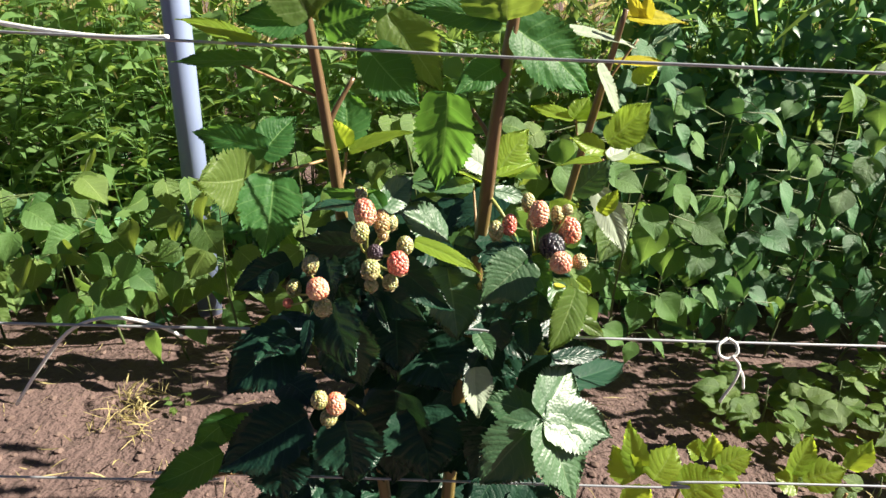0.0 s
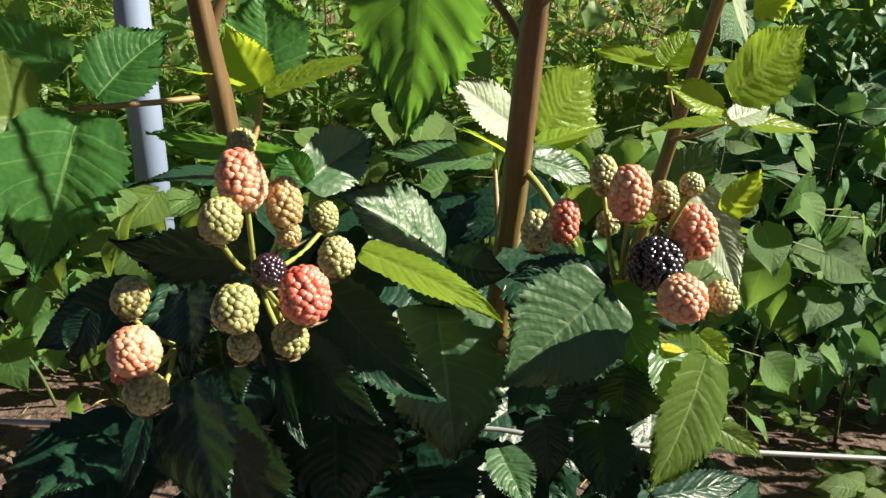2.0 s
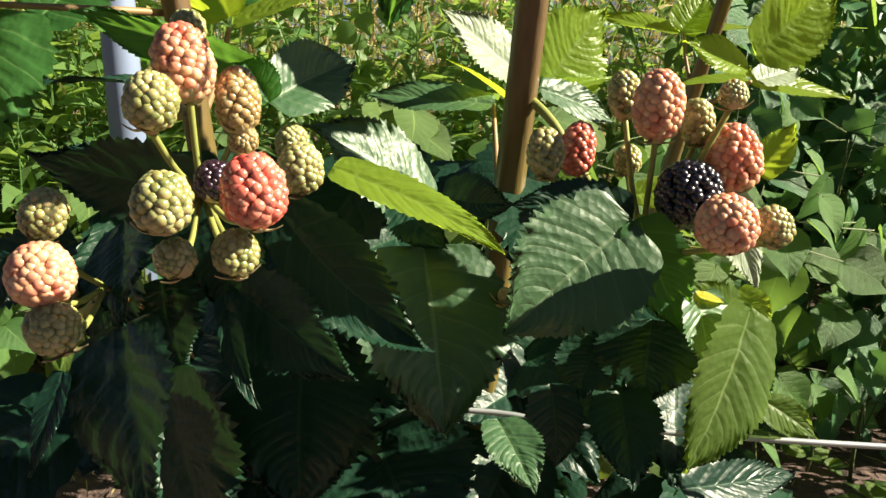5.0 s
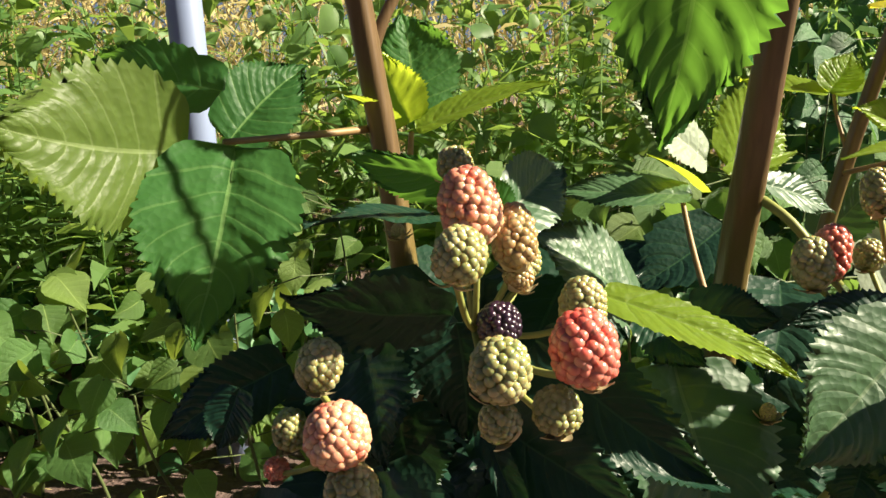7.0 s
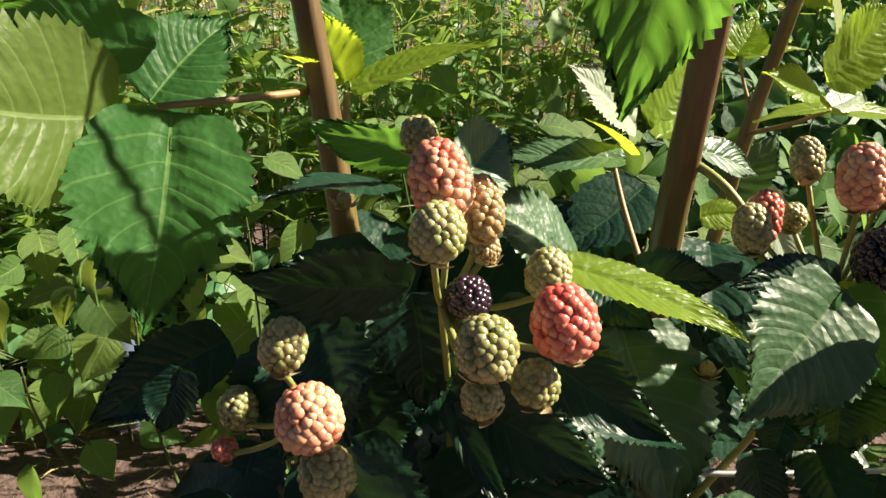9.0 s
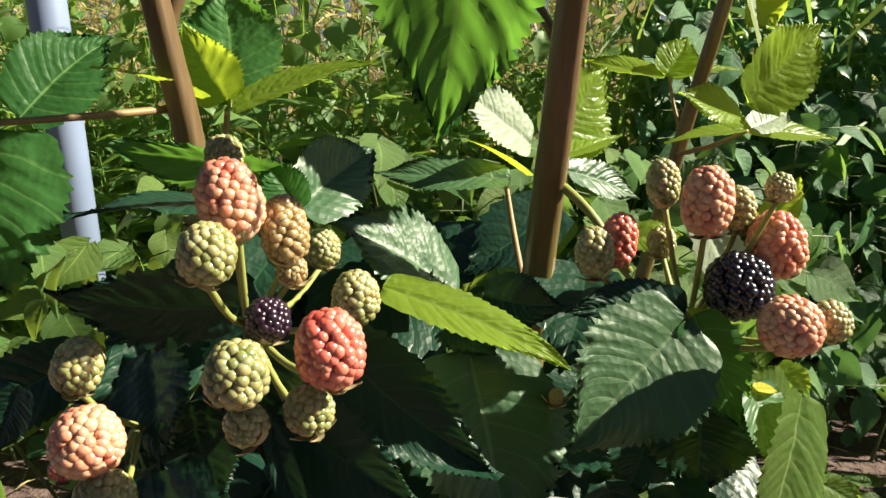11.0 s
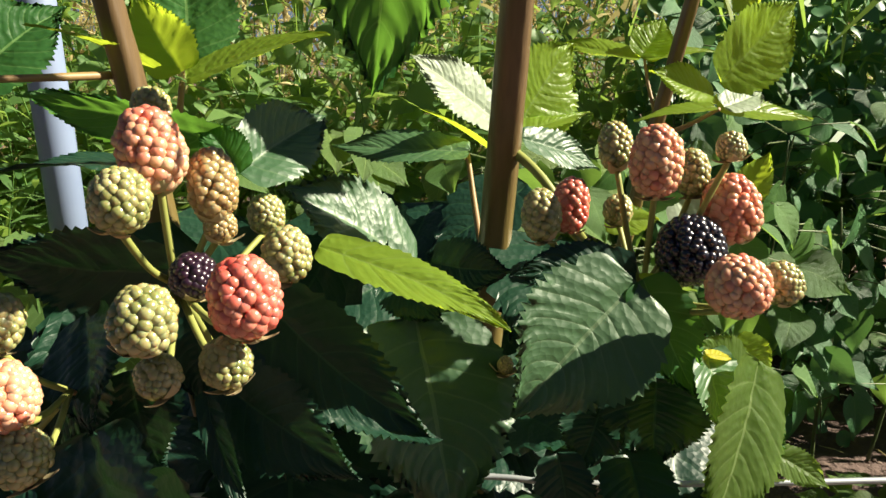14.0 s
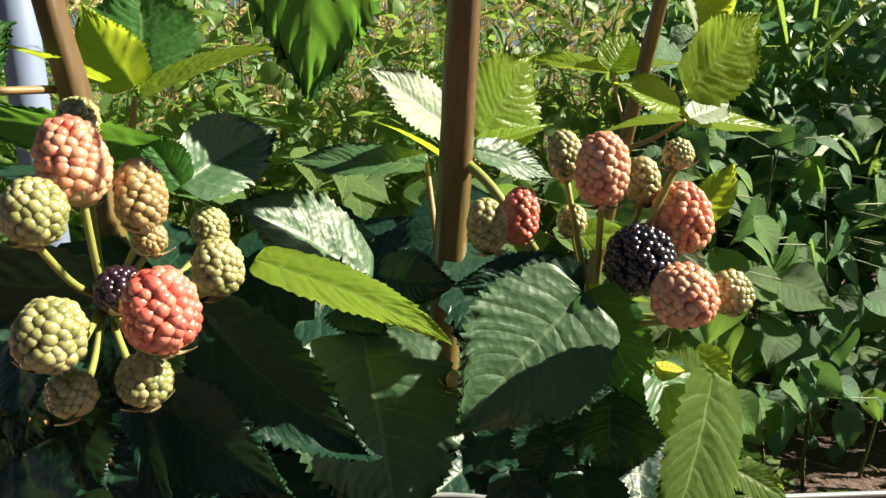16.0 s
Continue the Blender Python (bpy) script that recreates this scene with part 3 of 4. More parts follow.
leaf((0.1650, 0.9200, 0.4465), (0.2186, 0.9300, 0.4543), 0.0211, (0.00, -0.32, 0.95), 14, 0.1, YOUNG)
leaf((0.1952, 0.8600, 0.4323), (0.2439, 0.8700, 0.4792), 0.0508, (0.62, -0.68, 0.38), 12, 0.1, YOUNG)
leaf((0.1931, 0.8620, 0.4240), (0.1504, 0.8500, 0.4407), 0.0288, (0.25, -0.72, 0.65), 14, 0.1, YOUNG)
leaf((0.1952, 0.8620, 0.4176), (0.2623, 0.8720, 0.4121), 0.0215, (0.10, -0.55, 0.83), 12, 0.1, YOUNG)
leaf((0.1857, 0.8400, 0.4184), (0.1359, 0.8300, 0.4137), 0.0161, (0.00, -0.24, 0.97), 14, 0.1, YOUNG)
leaf((0.1947, 0.8500, 0.4180), (0.2262, 0.8700, 0.4274), 0.0204, (0.32, -0.42, 0.85), 10, 0.1, GLARE)
leaf((0.1813, 0.7900, 0.3690), (0.1971, 0.7900, 0.3978), 0.0203, (-0.21, -0.97, 0.12), 12, 0.1, YOUNG)
leaf((0.2107, 0.9640, 0.3444), (0.2607, 0.9640, 0.2517), 0.0406, (0.24, -0.96, 0.13), 12, 0.1, GLARE)
leaf((0.1796, 0.9600, 0.3394), (0.2213, 0.9600, 0.3903), 0.0424, (-0.23, -0.95, 0.19), 12, 0.1, WAXY)
leaf((0.1399, 0.9000, 0.3372), (0.1782, 0.9000, 0.3402), 0.0227, (-0.04, -0.86, 0.51), 12, 0.1, YOUNG)
leaf((0.1176, 0.6550, 0.3432), (0.1258, 0.6450, 0.3142), 0.0291, (0.58, -0.67, 0.48), 8, 0.1, WAXY)
leaf((0.1398, 0.6600, 0.3366), (0.1169, 0.6300, 0.2817), 0.0435, (0.58, -0.68, 0.45), 12, 0.12, PALE)
leaf((0.1395, 0.6700, 0.3243), (0.1415, 0.6500, 0.2926), 0.0190, (-0.21, -0.93, 0.31), 12, 0.1, FRESH_LIT)
leaf((0.1163, 0.6520, 0.3426), (0.1298, 0.6600, 0.3386), 0.0053, (0.00, -0.51, 0.86), 16, 0.1, YELLOW)
leaf((0.1475, 0.6600, 0.3001), (0.1730, 0.6600, 0.2842), 0.0132, (0.23, -0.90, 0.37), 12, 0.1, PALE)
leaf((0.0470, 0.6400, 0.2937), (0.0602, 0.6100, 0.2844), 0.0212, (0.31, -0.77, 0.56), 16, 0.1, WAXY)
leaf((0.1226, 0.6600, 0.2582), (0.1891, 0.7000, 0.2484), 0.0179, (0.45, -0.59, 0.67), 16, 0.1, MATURE_SHADED)
leaf((0.1439, 0.6800, 0.3237), (0.1167, 0.6600, 0.3461), 0.0194, (0.66, -0.74, 0.14), 12, 0.1, PALE)
leaf((0.1433, 0.6900, 0.3330), (0.1613, 0.6900, 0.3178), 0.0165, (0.19, -0.96, 0.22), 12, 0.1, YOUNG)
leaf((0.1559, 0.7000, 0.2858), (0.1840, 0.7000, 0.2610), 0.0146, (0.30, -0.51, 0.81), 12, 0.1, PALE)
leaf((0.1058, 0.6700, 0.3259), (0.1040, 0.6600, 0.2937), 0.0417, (-0.10, -0.95, 0.30), 12, 0.1, MATURE_SHADED)
leaf((0.0857, 0.6700, 0.3167), (0.0756, 0.6600, 0.2923), 0.0263, (-0.10, -0.91, 0.41), 12, 0.1, MATURE_SHADED)
leaf((0.0947, 0.6650, 0.2995), (0.0965, 0.6300, 0.2747), 0.0280, (-0.07, -0.58, 0.81), 14, 0.1, MATURE_SHADED)
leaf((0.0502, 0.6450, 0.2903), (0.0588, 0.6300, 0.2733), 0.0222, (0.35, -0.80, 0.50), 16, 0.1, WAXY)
leaf((0.0673, 0.6600, 0.3004), (0.0708, 0.6500, 0.2688), 0.0233, (0.05, -0.95, 0.31), 16, 0.1, MATURE_SHADED)
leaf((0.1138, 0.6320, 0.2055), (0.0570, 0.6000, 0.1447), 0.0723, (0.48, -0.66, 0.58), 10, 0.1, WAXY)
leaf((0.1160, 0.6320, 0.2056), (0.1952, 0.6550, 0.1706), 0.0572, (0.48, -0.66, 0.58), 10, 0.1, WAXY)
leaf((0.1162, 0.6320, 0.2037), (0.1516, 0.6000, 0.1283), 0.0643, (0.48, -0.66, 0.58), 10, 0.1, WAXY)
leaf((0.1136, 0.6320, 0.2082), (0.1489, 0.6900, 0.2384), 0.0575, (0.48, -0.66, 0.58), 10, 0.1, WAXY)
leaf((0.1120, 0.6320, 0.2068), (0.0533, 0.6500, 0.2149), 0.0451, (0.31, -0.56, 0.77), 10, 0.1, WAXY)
leaf((0.1319, 0.6700, 0.2227), (0.2387, 0.8000, 0.1840), 0.0380, (0.20, -0.46, 0.87), 14, 0.1, MATURE_SHADED)
leaf((0.1529, 0.7000, 0.2599), (0.1432, 0.6900, 0.2245), 0.0356, (-0.03, -0.96, 0.28), 12, 0.1, MATURE_SHADED)
leaf((0.0677, 0.6600, 0.1709), (0.0464, 0.6400, 0.1207), 0.0413, (-0.16, -0.89, 0.42), 12, 0.1, MATURE_SHADED)
leaf((0.0458, 0.6500, 0.2507), (0.0534, 0.6300, 0.2052), 0.0335, (0.53, -0.74, 0.42), 22, 0.1, GLARE)
leaf((-0.0918, 0.6680, 0.3311), (-0.0787, 0.6550, 0.2949), 0.0463, (-0.40, -0.86, 0.30), 10, 0.1, MATURE_SHADED)
leaf((-0.1095, 0.6720, 0.3471), (-0.1191, 0.6600, 0.3006), 0.0526, (-0.45, -0.86, 0.25), 10, 0.1, MATURE_SHADED)
leaf((-0.1818, 0.6700, 0.1439), (-0.2194, 0.6600, 0.1671), 0.0359, (0.20, -0.75, 0.62), 12, 0.1, FRESH_LIT)
leaf((-0.2579, 0.6550, 0.0885), (-0.2946, 0.6400, 0.0803), 0.0304, (0.20, -0.75, 0.62), 12, 0.1, FRESH_LIT)
leaf((-0.0354, 0.6900, 0.1949), (-0.0379, 0.6600, 0.0924), 0.0913, (-0.30, -0.88, 0.36), 10, 0.1, MATURE_SHADED)
# </leaves>


# ---------------------------------------------------------------- fruit
def ball(steps):
    bm = bmesh.new()
    bmesh.ops.create_icosphere(bm, subdivisions=steps, radius=1)
    v = np.array([tuple(a.co) for a in bm.verts])
    f = np.array([[a.index for a in b.verts] for b in bm.faces])
    bm.free()
    return v, f


BALL_V, BALL_F = ball(2)
CAP_F = BALL_F[BALL_V[BALL_F].mean(1)[:, 2] > -0.3]
BERRY_COUNT = [0]


def berry_mesh(width, height, material, seed):
    """A fruit of many swollen drupelets packed round a core; its base is at the origin."""
    r = random.Random(seed)
    count = int(94 + 70 * min(1.0, max(0.0, (width - 0.012) / 0.012)))
    fat = 0.5 * (width * width * height) ** (1 / 3)
    size = fat * math.sqrt(4.0 / count) * 1.10
    a, c = width / 2 - size * 0.86, height / 2 - size * 0.86
    verts, faces, n = [], [], 0
    for k in range(count):
        z = 1 - 2 * (k + 0.5) / count
        w = k * 2.39996 + r.uniform(-0.16, 0.16)
        z += r.uniform(-0.6, 0.6) / count
        s = max(0.0, 1 - abs(z) ** 2.3) ** 0.44
        wide = 1.0 - 0.08 * z
        centre = np.array([a * s * math.cos(w) * wide, a * s * math.sin(w) * wide, c * z + height / 2])
        out = Vector((s * math.cos(w) / a, s * math.sin(w) / a, z / c)).normalized()
        q = np.array(out.to_track_quat("Z", "Y").to_matrix())
        g = size * r.uniform(0.92, 1.18)
        verts.append((BALL_V * (g * r.uniform(0.9, 1.1), g, g * r.uniform(0.88, 1.02))) @ q.T + centre)
        faces.append(CAP_F + n)
        n += len(BALL_V)
    core = BALL_V * (a, a, c) + (0, 0, height / 2)
    verts.append(core), faces.append(BALL_F + n)
    return mesh_of("fruit", np.concatenate(verts), np.concatenate(faces).tolist(), material)


def sepal_mesh(size):
    verts, faces = [], []
    for k in range(7):
        s = k / 6
        w = size * 0.42 * math.sin(math.pi * (0.25 + 0.75 * s)) * (1 - 0.1 * s)
        z = size * (0.55 * s * s - 0.12 * math.sin(s * 3.1))
        for u in (-1, -0.5, 0, 0.5, 1):
            verts.append((u * w, s * size, z + 0.10 * size * u * u))
    for k in range(6):
        for c in range(4):
            i = k * 5 + c
            faces.append((i, i + 1, i + 6, i + 5))
    return mesh_of("sepal", verts, faces, SEPAL)


SEPAL_MESH = sepal_mesh(0.0062)


def berry(centre, width, height, tilt, material, hub, label):
    """An upright fruit with a ring of five sepals, on its own stalk from the cluster's hub. tilt: degrees to the left at its top."""
    BERRY_COUNT[0] += 1
    k = BERRY_COUNT[0]
    turn = pose(0, 0, 0, random.Random(k).uniform(-14, 6), -tilt, 0)
    m = Matrix.Translation(centre) @ turn @ pose(0, 0, 0, 0, 0, 47 * k) @ Matrix.Translation((0, 0, -height / 2))
    ob = part("fruit", berry_mesh(width, height, material, k), BUSH, label)
    ob.matrix_world = m
    bpy.context.view_layer.update()
    for s in range(5):
        leafy = new("sepal", SEPAL_MESH)
        leafy.parent = ob
        leafy.matrix_local = pose(0, 0, 0.0005, random.Random(k * 9 + s).uniform(-35, 20), 0, 72 * s + 20)
    foot = m @ Vector((0, 0, 0.002))
    h = Vector(hub)
    mid = (foot + h) / 2 + Vector((0, 0, -0.14 * (foot - h).length))
    v, f = tube(spline([h, mid * 0.6 + (h * 0.2 + foot * 0.2), foot], 5), 0.0011, 8)
    stalk = new("stalk", mesh_of("stalk", v, f, STALK))
    stalk.parent = ob
    stalk.matrix_parent_inverse = ob.matrix_world.inverted()
    return ob


HUB_A, HUB_B, HUB_C, HUB_D = (-0.0583, 0.632, 0.375), (-0.0990, 0.640, 0.336), (0.0993, 0.675, 0.358), (-0.097, 0.63, 0.222)
petiole([(-0.05, 0.72, 0.25), (-0.052, 0.68, 0.31), (-0.0583, 0.632, 0.375)], 0.0015, STALK)
petiole([(-0.09, 0.73, 0.24), (-0.098, 0.69, 0.30), (-0.0990, 0.640, 0.336)], 0.0012, STALK_RED)
petiole([(0.06, 0.72, 0.22), (0.09, 0.69, 0.30), (0.0993, 0.675, 0.358)], 0.0016, STALK)
petiole([(-0.05, 0.72, 0.12), (-0.08, 0.67, 0.19), (-0.097, 0.63, 0.222)], 0.0018, STALK)

# <berries>
berry((-0.0588, 0.6232, 0.4172), 0.0192, 0.0249, 14, PINK, HUB_A, "big half-ripe pink blackberry with glossy drupelets")
berry((-0.0645, 0.6420, 0.4285), 0.0119, 0.0119, 0, GREEN, HUB_A, "small hard green blackberry behind a pink one")
berry((-0.0606, 0.6040, 0.4062), 0.0157, 0.0174, -12, GREEN, HUB_A, "unripe yellow-green blackberry on a thin stalk")
berry((-0.0455, 0.6340, 0.4058), 0.0148, 0.0222, 4, GOLD, HUB_A, "unripe pale golden blackberry")
berry((-0.0417, 0.6862, 0.3862), 0.0140, 0.0156, 4, GREEN, HUB_A, "small unripe green blackberry")
berry((-0.0238, 0.6311, 0.3846), 0.0152, 0.0176, 0, GREEN, HUB_A, "unripe green blackberry in the shade of leaves")
berry((-0.0270, 0.5925, 0.3835), 0.0186, 0.0214, 6, RED, HUB_A, "round ripening red blackberry with glossy drupelets")
berry((-0.0492, 0.5830, 0.3808), 0.0163, 0.0177, -10, GREEN, HUB_A, "plump unripe yellow-green blackberry")
berry((-0.0495, 0.5894, 0.3635), 0.0119, 0.0119, 20, GREEN, HUB_A, "small green blackberry ringed by brown sepals")
berry((-0.0338, 0.5953, 0.3645), 0.0139, 0.0139, 8, GREEN, HUB_A, "green blackberry hanging under a red one")
berry((-0.0501, 0.6242, 0.3800), 0.0142, 0.0139, 0, PURPLE, HUB_A, "ripe dark purple blackberry half hidden by red fruit")
berry((-0.0440, 0.6340, 0.3930), 0.0102, 0.0102, 0, GOLD, HUB_A, "small pale golden blackberry among the stalks")
berry((-0.1075, 0.6210, 0.3668), 0.0150, 0.0180, -15, GREEN, HUB_B, "unripe green blackberry with woolly sepals")
berry((-0.0979, 0.6018, 0.3521), 0.0200, 0.0205, 0, PINK, HUB_B, "half-ripe coral red blackberry")
berry((-0.0935, 0.5985, 0.3360), 0.0168, 0.0172, 15, GREEN, HUB_B, "unripe yellow-green blackberry")
berry((-0.1397, 0.6631, 0.3065), 0.0103, 0.0095, 0, RED, HUB_B, "small red blackberry peeping between leaves")
berry((-0.1344, 0.6680, 0.3210), 0.0149, 0.0174, 0, GREEN, HUB_B, "dull green blackberry in the shade")
berry((0.0590, 0.6655, 0.3898), 0.0141, 0.0192, 6, GREEN, HUB_C, "unripe green blackberry beside the cane")
berry((0.0728, 0.6840, 0.3898), 0.0143, 0.0219, -6, RED, HUB_C, "slender ripening red blackberry beside the cane")
berry((0.0978, 0.6640, 0.4087), 0.0184, 0.0257, 2, PINK, HUB_C, "tall half-ripe pink blackberry")
berry((0.0895, 0.6880, 0.4115), 0.0130, 0.0188, 4, GREEN, HUB_C, "unripe green blackberry on a long stalk")
berry((0.1168, 0.6810, 0.4028), 0.0128, 0.0177, 8, GREEN, HUB_C, "unripe green blackberry behind a pink one")
berry((0.1234, 0.6645, 0.4138), 0.0103, 0.0103, 10, GREEN, HUB_C, "small hard green blackberry with dry sepals")
berry((0.1293, 0.6735, 0.3903), 0.0211, 0.0263, 16, PINK, HUB_C, "ripening coral pink blackberry")
berry((0.1123, 0.6645, 0.3772), 0.0245, 0.0253, 10, BLACK, HUB_C, "fully ripe glossy black blackberry")
berry((0.1176, 0.6348, 0.3727), 0.0204, 0.0201, 0, PINK, HUB_C, "half-ripe orange-pink blackberry")
berry((0.1362, 0.6440, 0.3708), 0.0136, 0.0151, 20, GREEN, HUB_C, "unripe green blackberry lit by the sun")
berry((0.0965, 0.7050, 0.3840), 0.0118, 0.0132, 0, GREEN, HUB_C, "dull green blackberry in the shade")
berry((-0.0986, 0.5962, 0.2413), 0.0157, 0.0178, 0, GREEN, HUB_D, "small unripe green blackberry low on the bush")
berry((-0.0847, 0.6012, 0.2345), 0.0191, 0.0222, 0, PINK, HUB_D, "small orange-red blackberry low on the bush")
berry((-0.0910, 0.5990, 0.2205), 0.0160, 0.0160, 0, GREEN, HUB_D, "small green blackberry ringed by sepals")
# </berries>


def withered_flower(at, label):
    ob = part("withered_flower", berry_mesh(0.006, 0.007, SEPAL, 77), BUSH, label)
    ob.matrix_world = Matrix.Translation(at)
    bpy.context.view_layer.update()
    for s in range(7):
        petal = new("sepal", SEPAL_MESH)
        petal.parent = ob
        petal.matrix_local = pose(0, 0, 0.001, -25 + 13 * (s % 3), 0, 51 * s)
    return ob


withered_flower((-0.0935, 0.70, 0.392), "withered cream flower head")
withered_flower((0.0475, 0.665, 0.330), "withered brown flower head")


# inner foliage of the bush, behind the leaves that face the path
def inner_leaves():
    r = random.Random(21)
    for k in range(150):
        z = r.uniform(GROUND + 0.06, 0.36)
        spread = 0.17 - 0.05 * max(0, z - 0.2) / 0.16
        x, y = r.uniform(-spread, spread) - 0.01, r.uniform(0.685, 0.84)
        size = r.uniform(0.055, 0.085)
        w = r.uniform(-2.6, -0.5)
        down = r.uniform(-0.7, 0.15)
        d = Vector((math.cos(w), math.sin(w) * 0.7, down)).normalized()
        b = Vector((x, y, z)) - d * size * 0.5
        leaf(b, b + d * size, size * r.uniform(0.6, 0.75), (r.uniform(-.4, .4), -0.7, r.uniform(0.3, 0.9)), 12, 0.12, MATURE_SHADED, teeth=11, across=4)


inner_leaves()


# ---------------------------------------------------------------- beans
def bean_leaf_mesh(seed, material=None):
    """A broad pointed bean leaf along +y, one long, drooping towards its tip."""
    r = random.Random(seed)
    outline = (0.05, 0.36, 0.47, 0.47, 0.40, 0.30, 0.19, 0.085, 0.0)
    verts, uvs, faces = [], [], []
    rows = 8
    droop, cup, wide = r.uniform(0.15, 0.4), r.uniform(0.05, 0.25), r.uniform(0.82, 1.02)
    for k in range(rows + 1):
        s = k / rows
        for u in (-1, -0.5, 0, 0.5, 1):
            half = outline[k] * wide
            y = s - 0.09 * abs(u) * max(0.0, 1 - 3 * s)
            z = -droop * (s - 0.2) ** 2 + cup * abs(u) * half + 0.025 * math.sin(6 * s + 3 * u + seed)
            verts.append((u * half, y, z))
            uvs.append((0.5 + u / 2, s))
    for k in range(rows):
        for c in range(4):
            i = k * 5 + c
            faces.append((i, i + 1, i + 6, i + 5))
    return mesh_of("bean_leaf", verts, faces, material or BEAN, uvs)


BEAN_LEAVES = [bean_leaf_mesh(k) for k in range(7)]
SHADED_LEAVES = [bean_leaf_mesh(k, BEAN_SHADED) for k in range(7)]
SUNLIT_LEAVES = [bean_leaf_mesh(k, BEAN_SUNLIT) for k in range(7)]


BEAN_STALK = mesh_of("leaf_stalk", *tube([(0, 0, 0), (0, 0.5, 0.006), (0, 1, 0)], 0.0009, 5), BEAN_STEM)


def leaf_turn(r):
    """A turn for a leaf that hangs outwards with its face to the light and the path."""
    w = r.gauss(-math.pi / 2, 0.8)
    d = Vector((math.cos(w), 0.6 * math.sin(w), r.uniform(-1.5, -0.1))).normalized()
    n = Vector((r.uniform(-.7, 1.1), -0.75 + r.uniform(-.35, .45), r.uniform(0.0, 1.0)))
    n = (n - d * n.dot(d)).normalized()
    return Matrix((d.cross(n), d, n)).transposed().to_4x4()


def bean_plant(x, y, height, leaves, label, size=(0.045, 0.076), seed=0, meshes=BEAN_LEAVES):
    r = random.Random(seed)
    z0 = ground_height(x, y)
    top = thing("bean_plant", (x, y, z0), label, "bean plant", "bean row")
    lean = Vector((r.uniform(-.06, .06), r.uniform(-.16, -.02), 0))
    stem = [Vector((x, y, z0 - 0.01)) + lean * s + Vector((0.01 * math.sin(5 * s + seed), 0, height * s)) for s in (0, .25, .5, .75, 1)]
    v, f = tube(spline(stem, 3), [0.003 - 0.0018 * k / 12 for k in range(13)], 6)
    part("stem", mesh_of("stem", v, f, BEAN_STEM), top)
    for k in range(leaves):
        s = r.uniform(0.12, 1.0) if k > 2 else 1.0
        root = Vector((x, y, z0)) + lean * s + Vector((0, 0, height * s))
        w = r.gauss(-math.pi / 2, 1.1)
        reach = r.uniform(0.04, 0.11)
        end = root + Vector((math.cos(w) * reach, math.sin(w) * reach, r.uniform(-0.02, 0.035)))
        end.z = max(end.z, z0 + (0.17 if x > 0.38 else 0.13))
        m = leaf_turn(r)
        m.translation = end
        ob = new("leaf", meshes[r.randrange(7)])
        ob.parent = top
        ob.matrix_parent_inverse = top.matrix_world.inverted()
        g = r.uniform(*size)
        ob.matrix_world = m @ Matrix.Diagonal((g, g, g, 1))
        way = end - root
        stalk = new("leaf_stalk", BEAN_STALK)
        stalk.parent = top
        stalk.matrix_parent_inverse = top.matrix_world.inverted()
        stalk.matrix_world = Matrix.Translation(root) @ way.to_track_quat("Y", "Z").to_matrix().to_4x4() @ Matrix.Diagonal((1, way.length, 1, 1))
    return top


def bean_row():
    r = random.Random(3)
    k = 0
    for row, y0 in enumerate((1.36, 1.50, 1.66)):
        x = -1.55 + 0.06 * row
        while x < 1.5:
            right = x > 0.38
            if row == 2 and not right:
                x += 0.12
                continue
            middle = -0.5 < x <= 0.38
            h = r.uniform(0.24, 0.34) + 0.06 * row + (r.uniform(0.08, 0.26) if right else r.uniform(0.06, 0.16) if middle else 0)
            pale = x < 0.3 and r.random() < 0.66
            label = "bean plant with pointed yellow-green leaves in a garden row" if pale else "leafy green bean plant with pointed leaves in a garden row"
            bean_plant(x, y0 + r.uniform(-.05, .05) + (0.09 if right else 0.0), h, (26 if right else 15 if middle else 11) if row < 2 else 16, label, (0.050, 0.074) if x < -0.3 else (0.042, 0.066) if right else (0.044, 0.070), seed=50 + k, meshes=SUNLIT_LEAVES if pale else SHADED_LEAVES if right and r.random() < 0.75 else BEAN_LEAVES)
            k += 1
            x += r.uniform(0.10, 0.145)


bean_row()


def blades(name, label, category, count, box, length, width, material, seed, up=0.6):
    """A thicket of narrow leaves as one mesh; box: x0, x1, y0, y1, z0, z1."""
    r = np.random.default_rng(seed)
    x = r.uniform(box[0], box[1], count)
    y = r.uniform(box[2], box[3], count)
    z = r.uniform(box[4], box[5], count)
    ln = r.uniform(*length, count)
    az = r.uniform(0, 2 * math.pi, count)
    el = r.normal(up, 0.45, count)
    d = np.stack([np.cos(az) * np.cos(el), np.sin(az) * np.cos(el), np.sin(el)], -1)
    side = np.cross(d, r.normal(0, 1, (count, 3)))
    side /= np.linalg.norm(side, axis=1)[:, None] + 1e-9
    wd = r.uniform(*width, count)[:, None]
    p = np.stack([x, y, z], -1)
    verts = []
    for s, half in ((0.0, 0.25), (0.35, 1.0), (0.7, 0.75), (1.0, 0.05)):
        c = p + d * (ln * s)[:, None]
        c[:, 2] -= 0.35 * ln * s * s
        verts += [c - side * wd * half / 2, c + side * wd * half / 2]
    verts = np.stack(verts, 1).reshape(-1, 3)
    verts[:, 2] = np.maximum(verts[:, 2], GROUND + 0.002)
    o = np.arange(count)[:, None] * 8
    faces = np.concatenate([o + np.array([a, a + 1, a + 3, a + 2]) for a in (0, 2, 4)])
    ob = new(name, mesh_of(name, verts, faces.tolist(), material, smooth=False))
    return tagged(ob, label, category, kind="stuff")


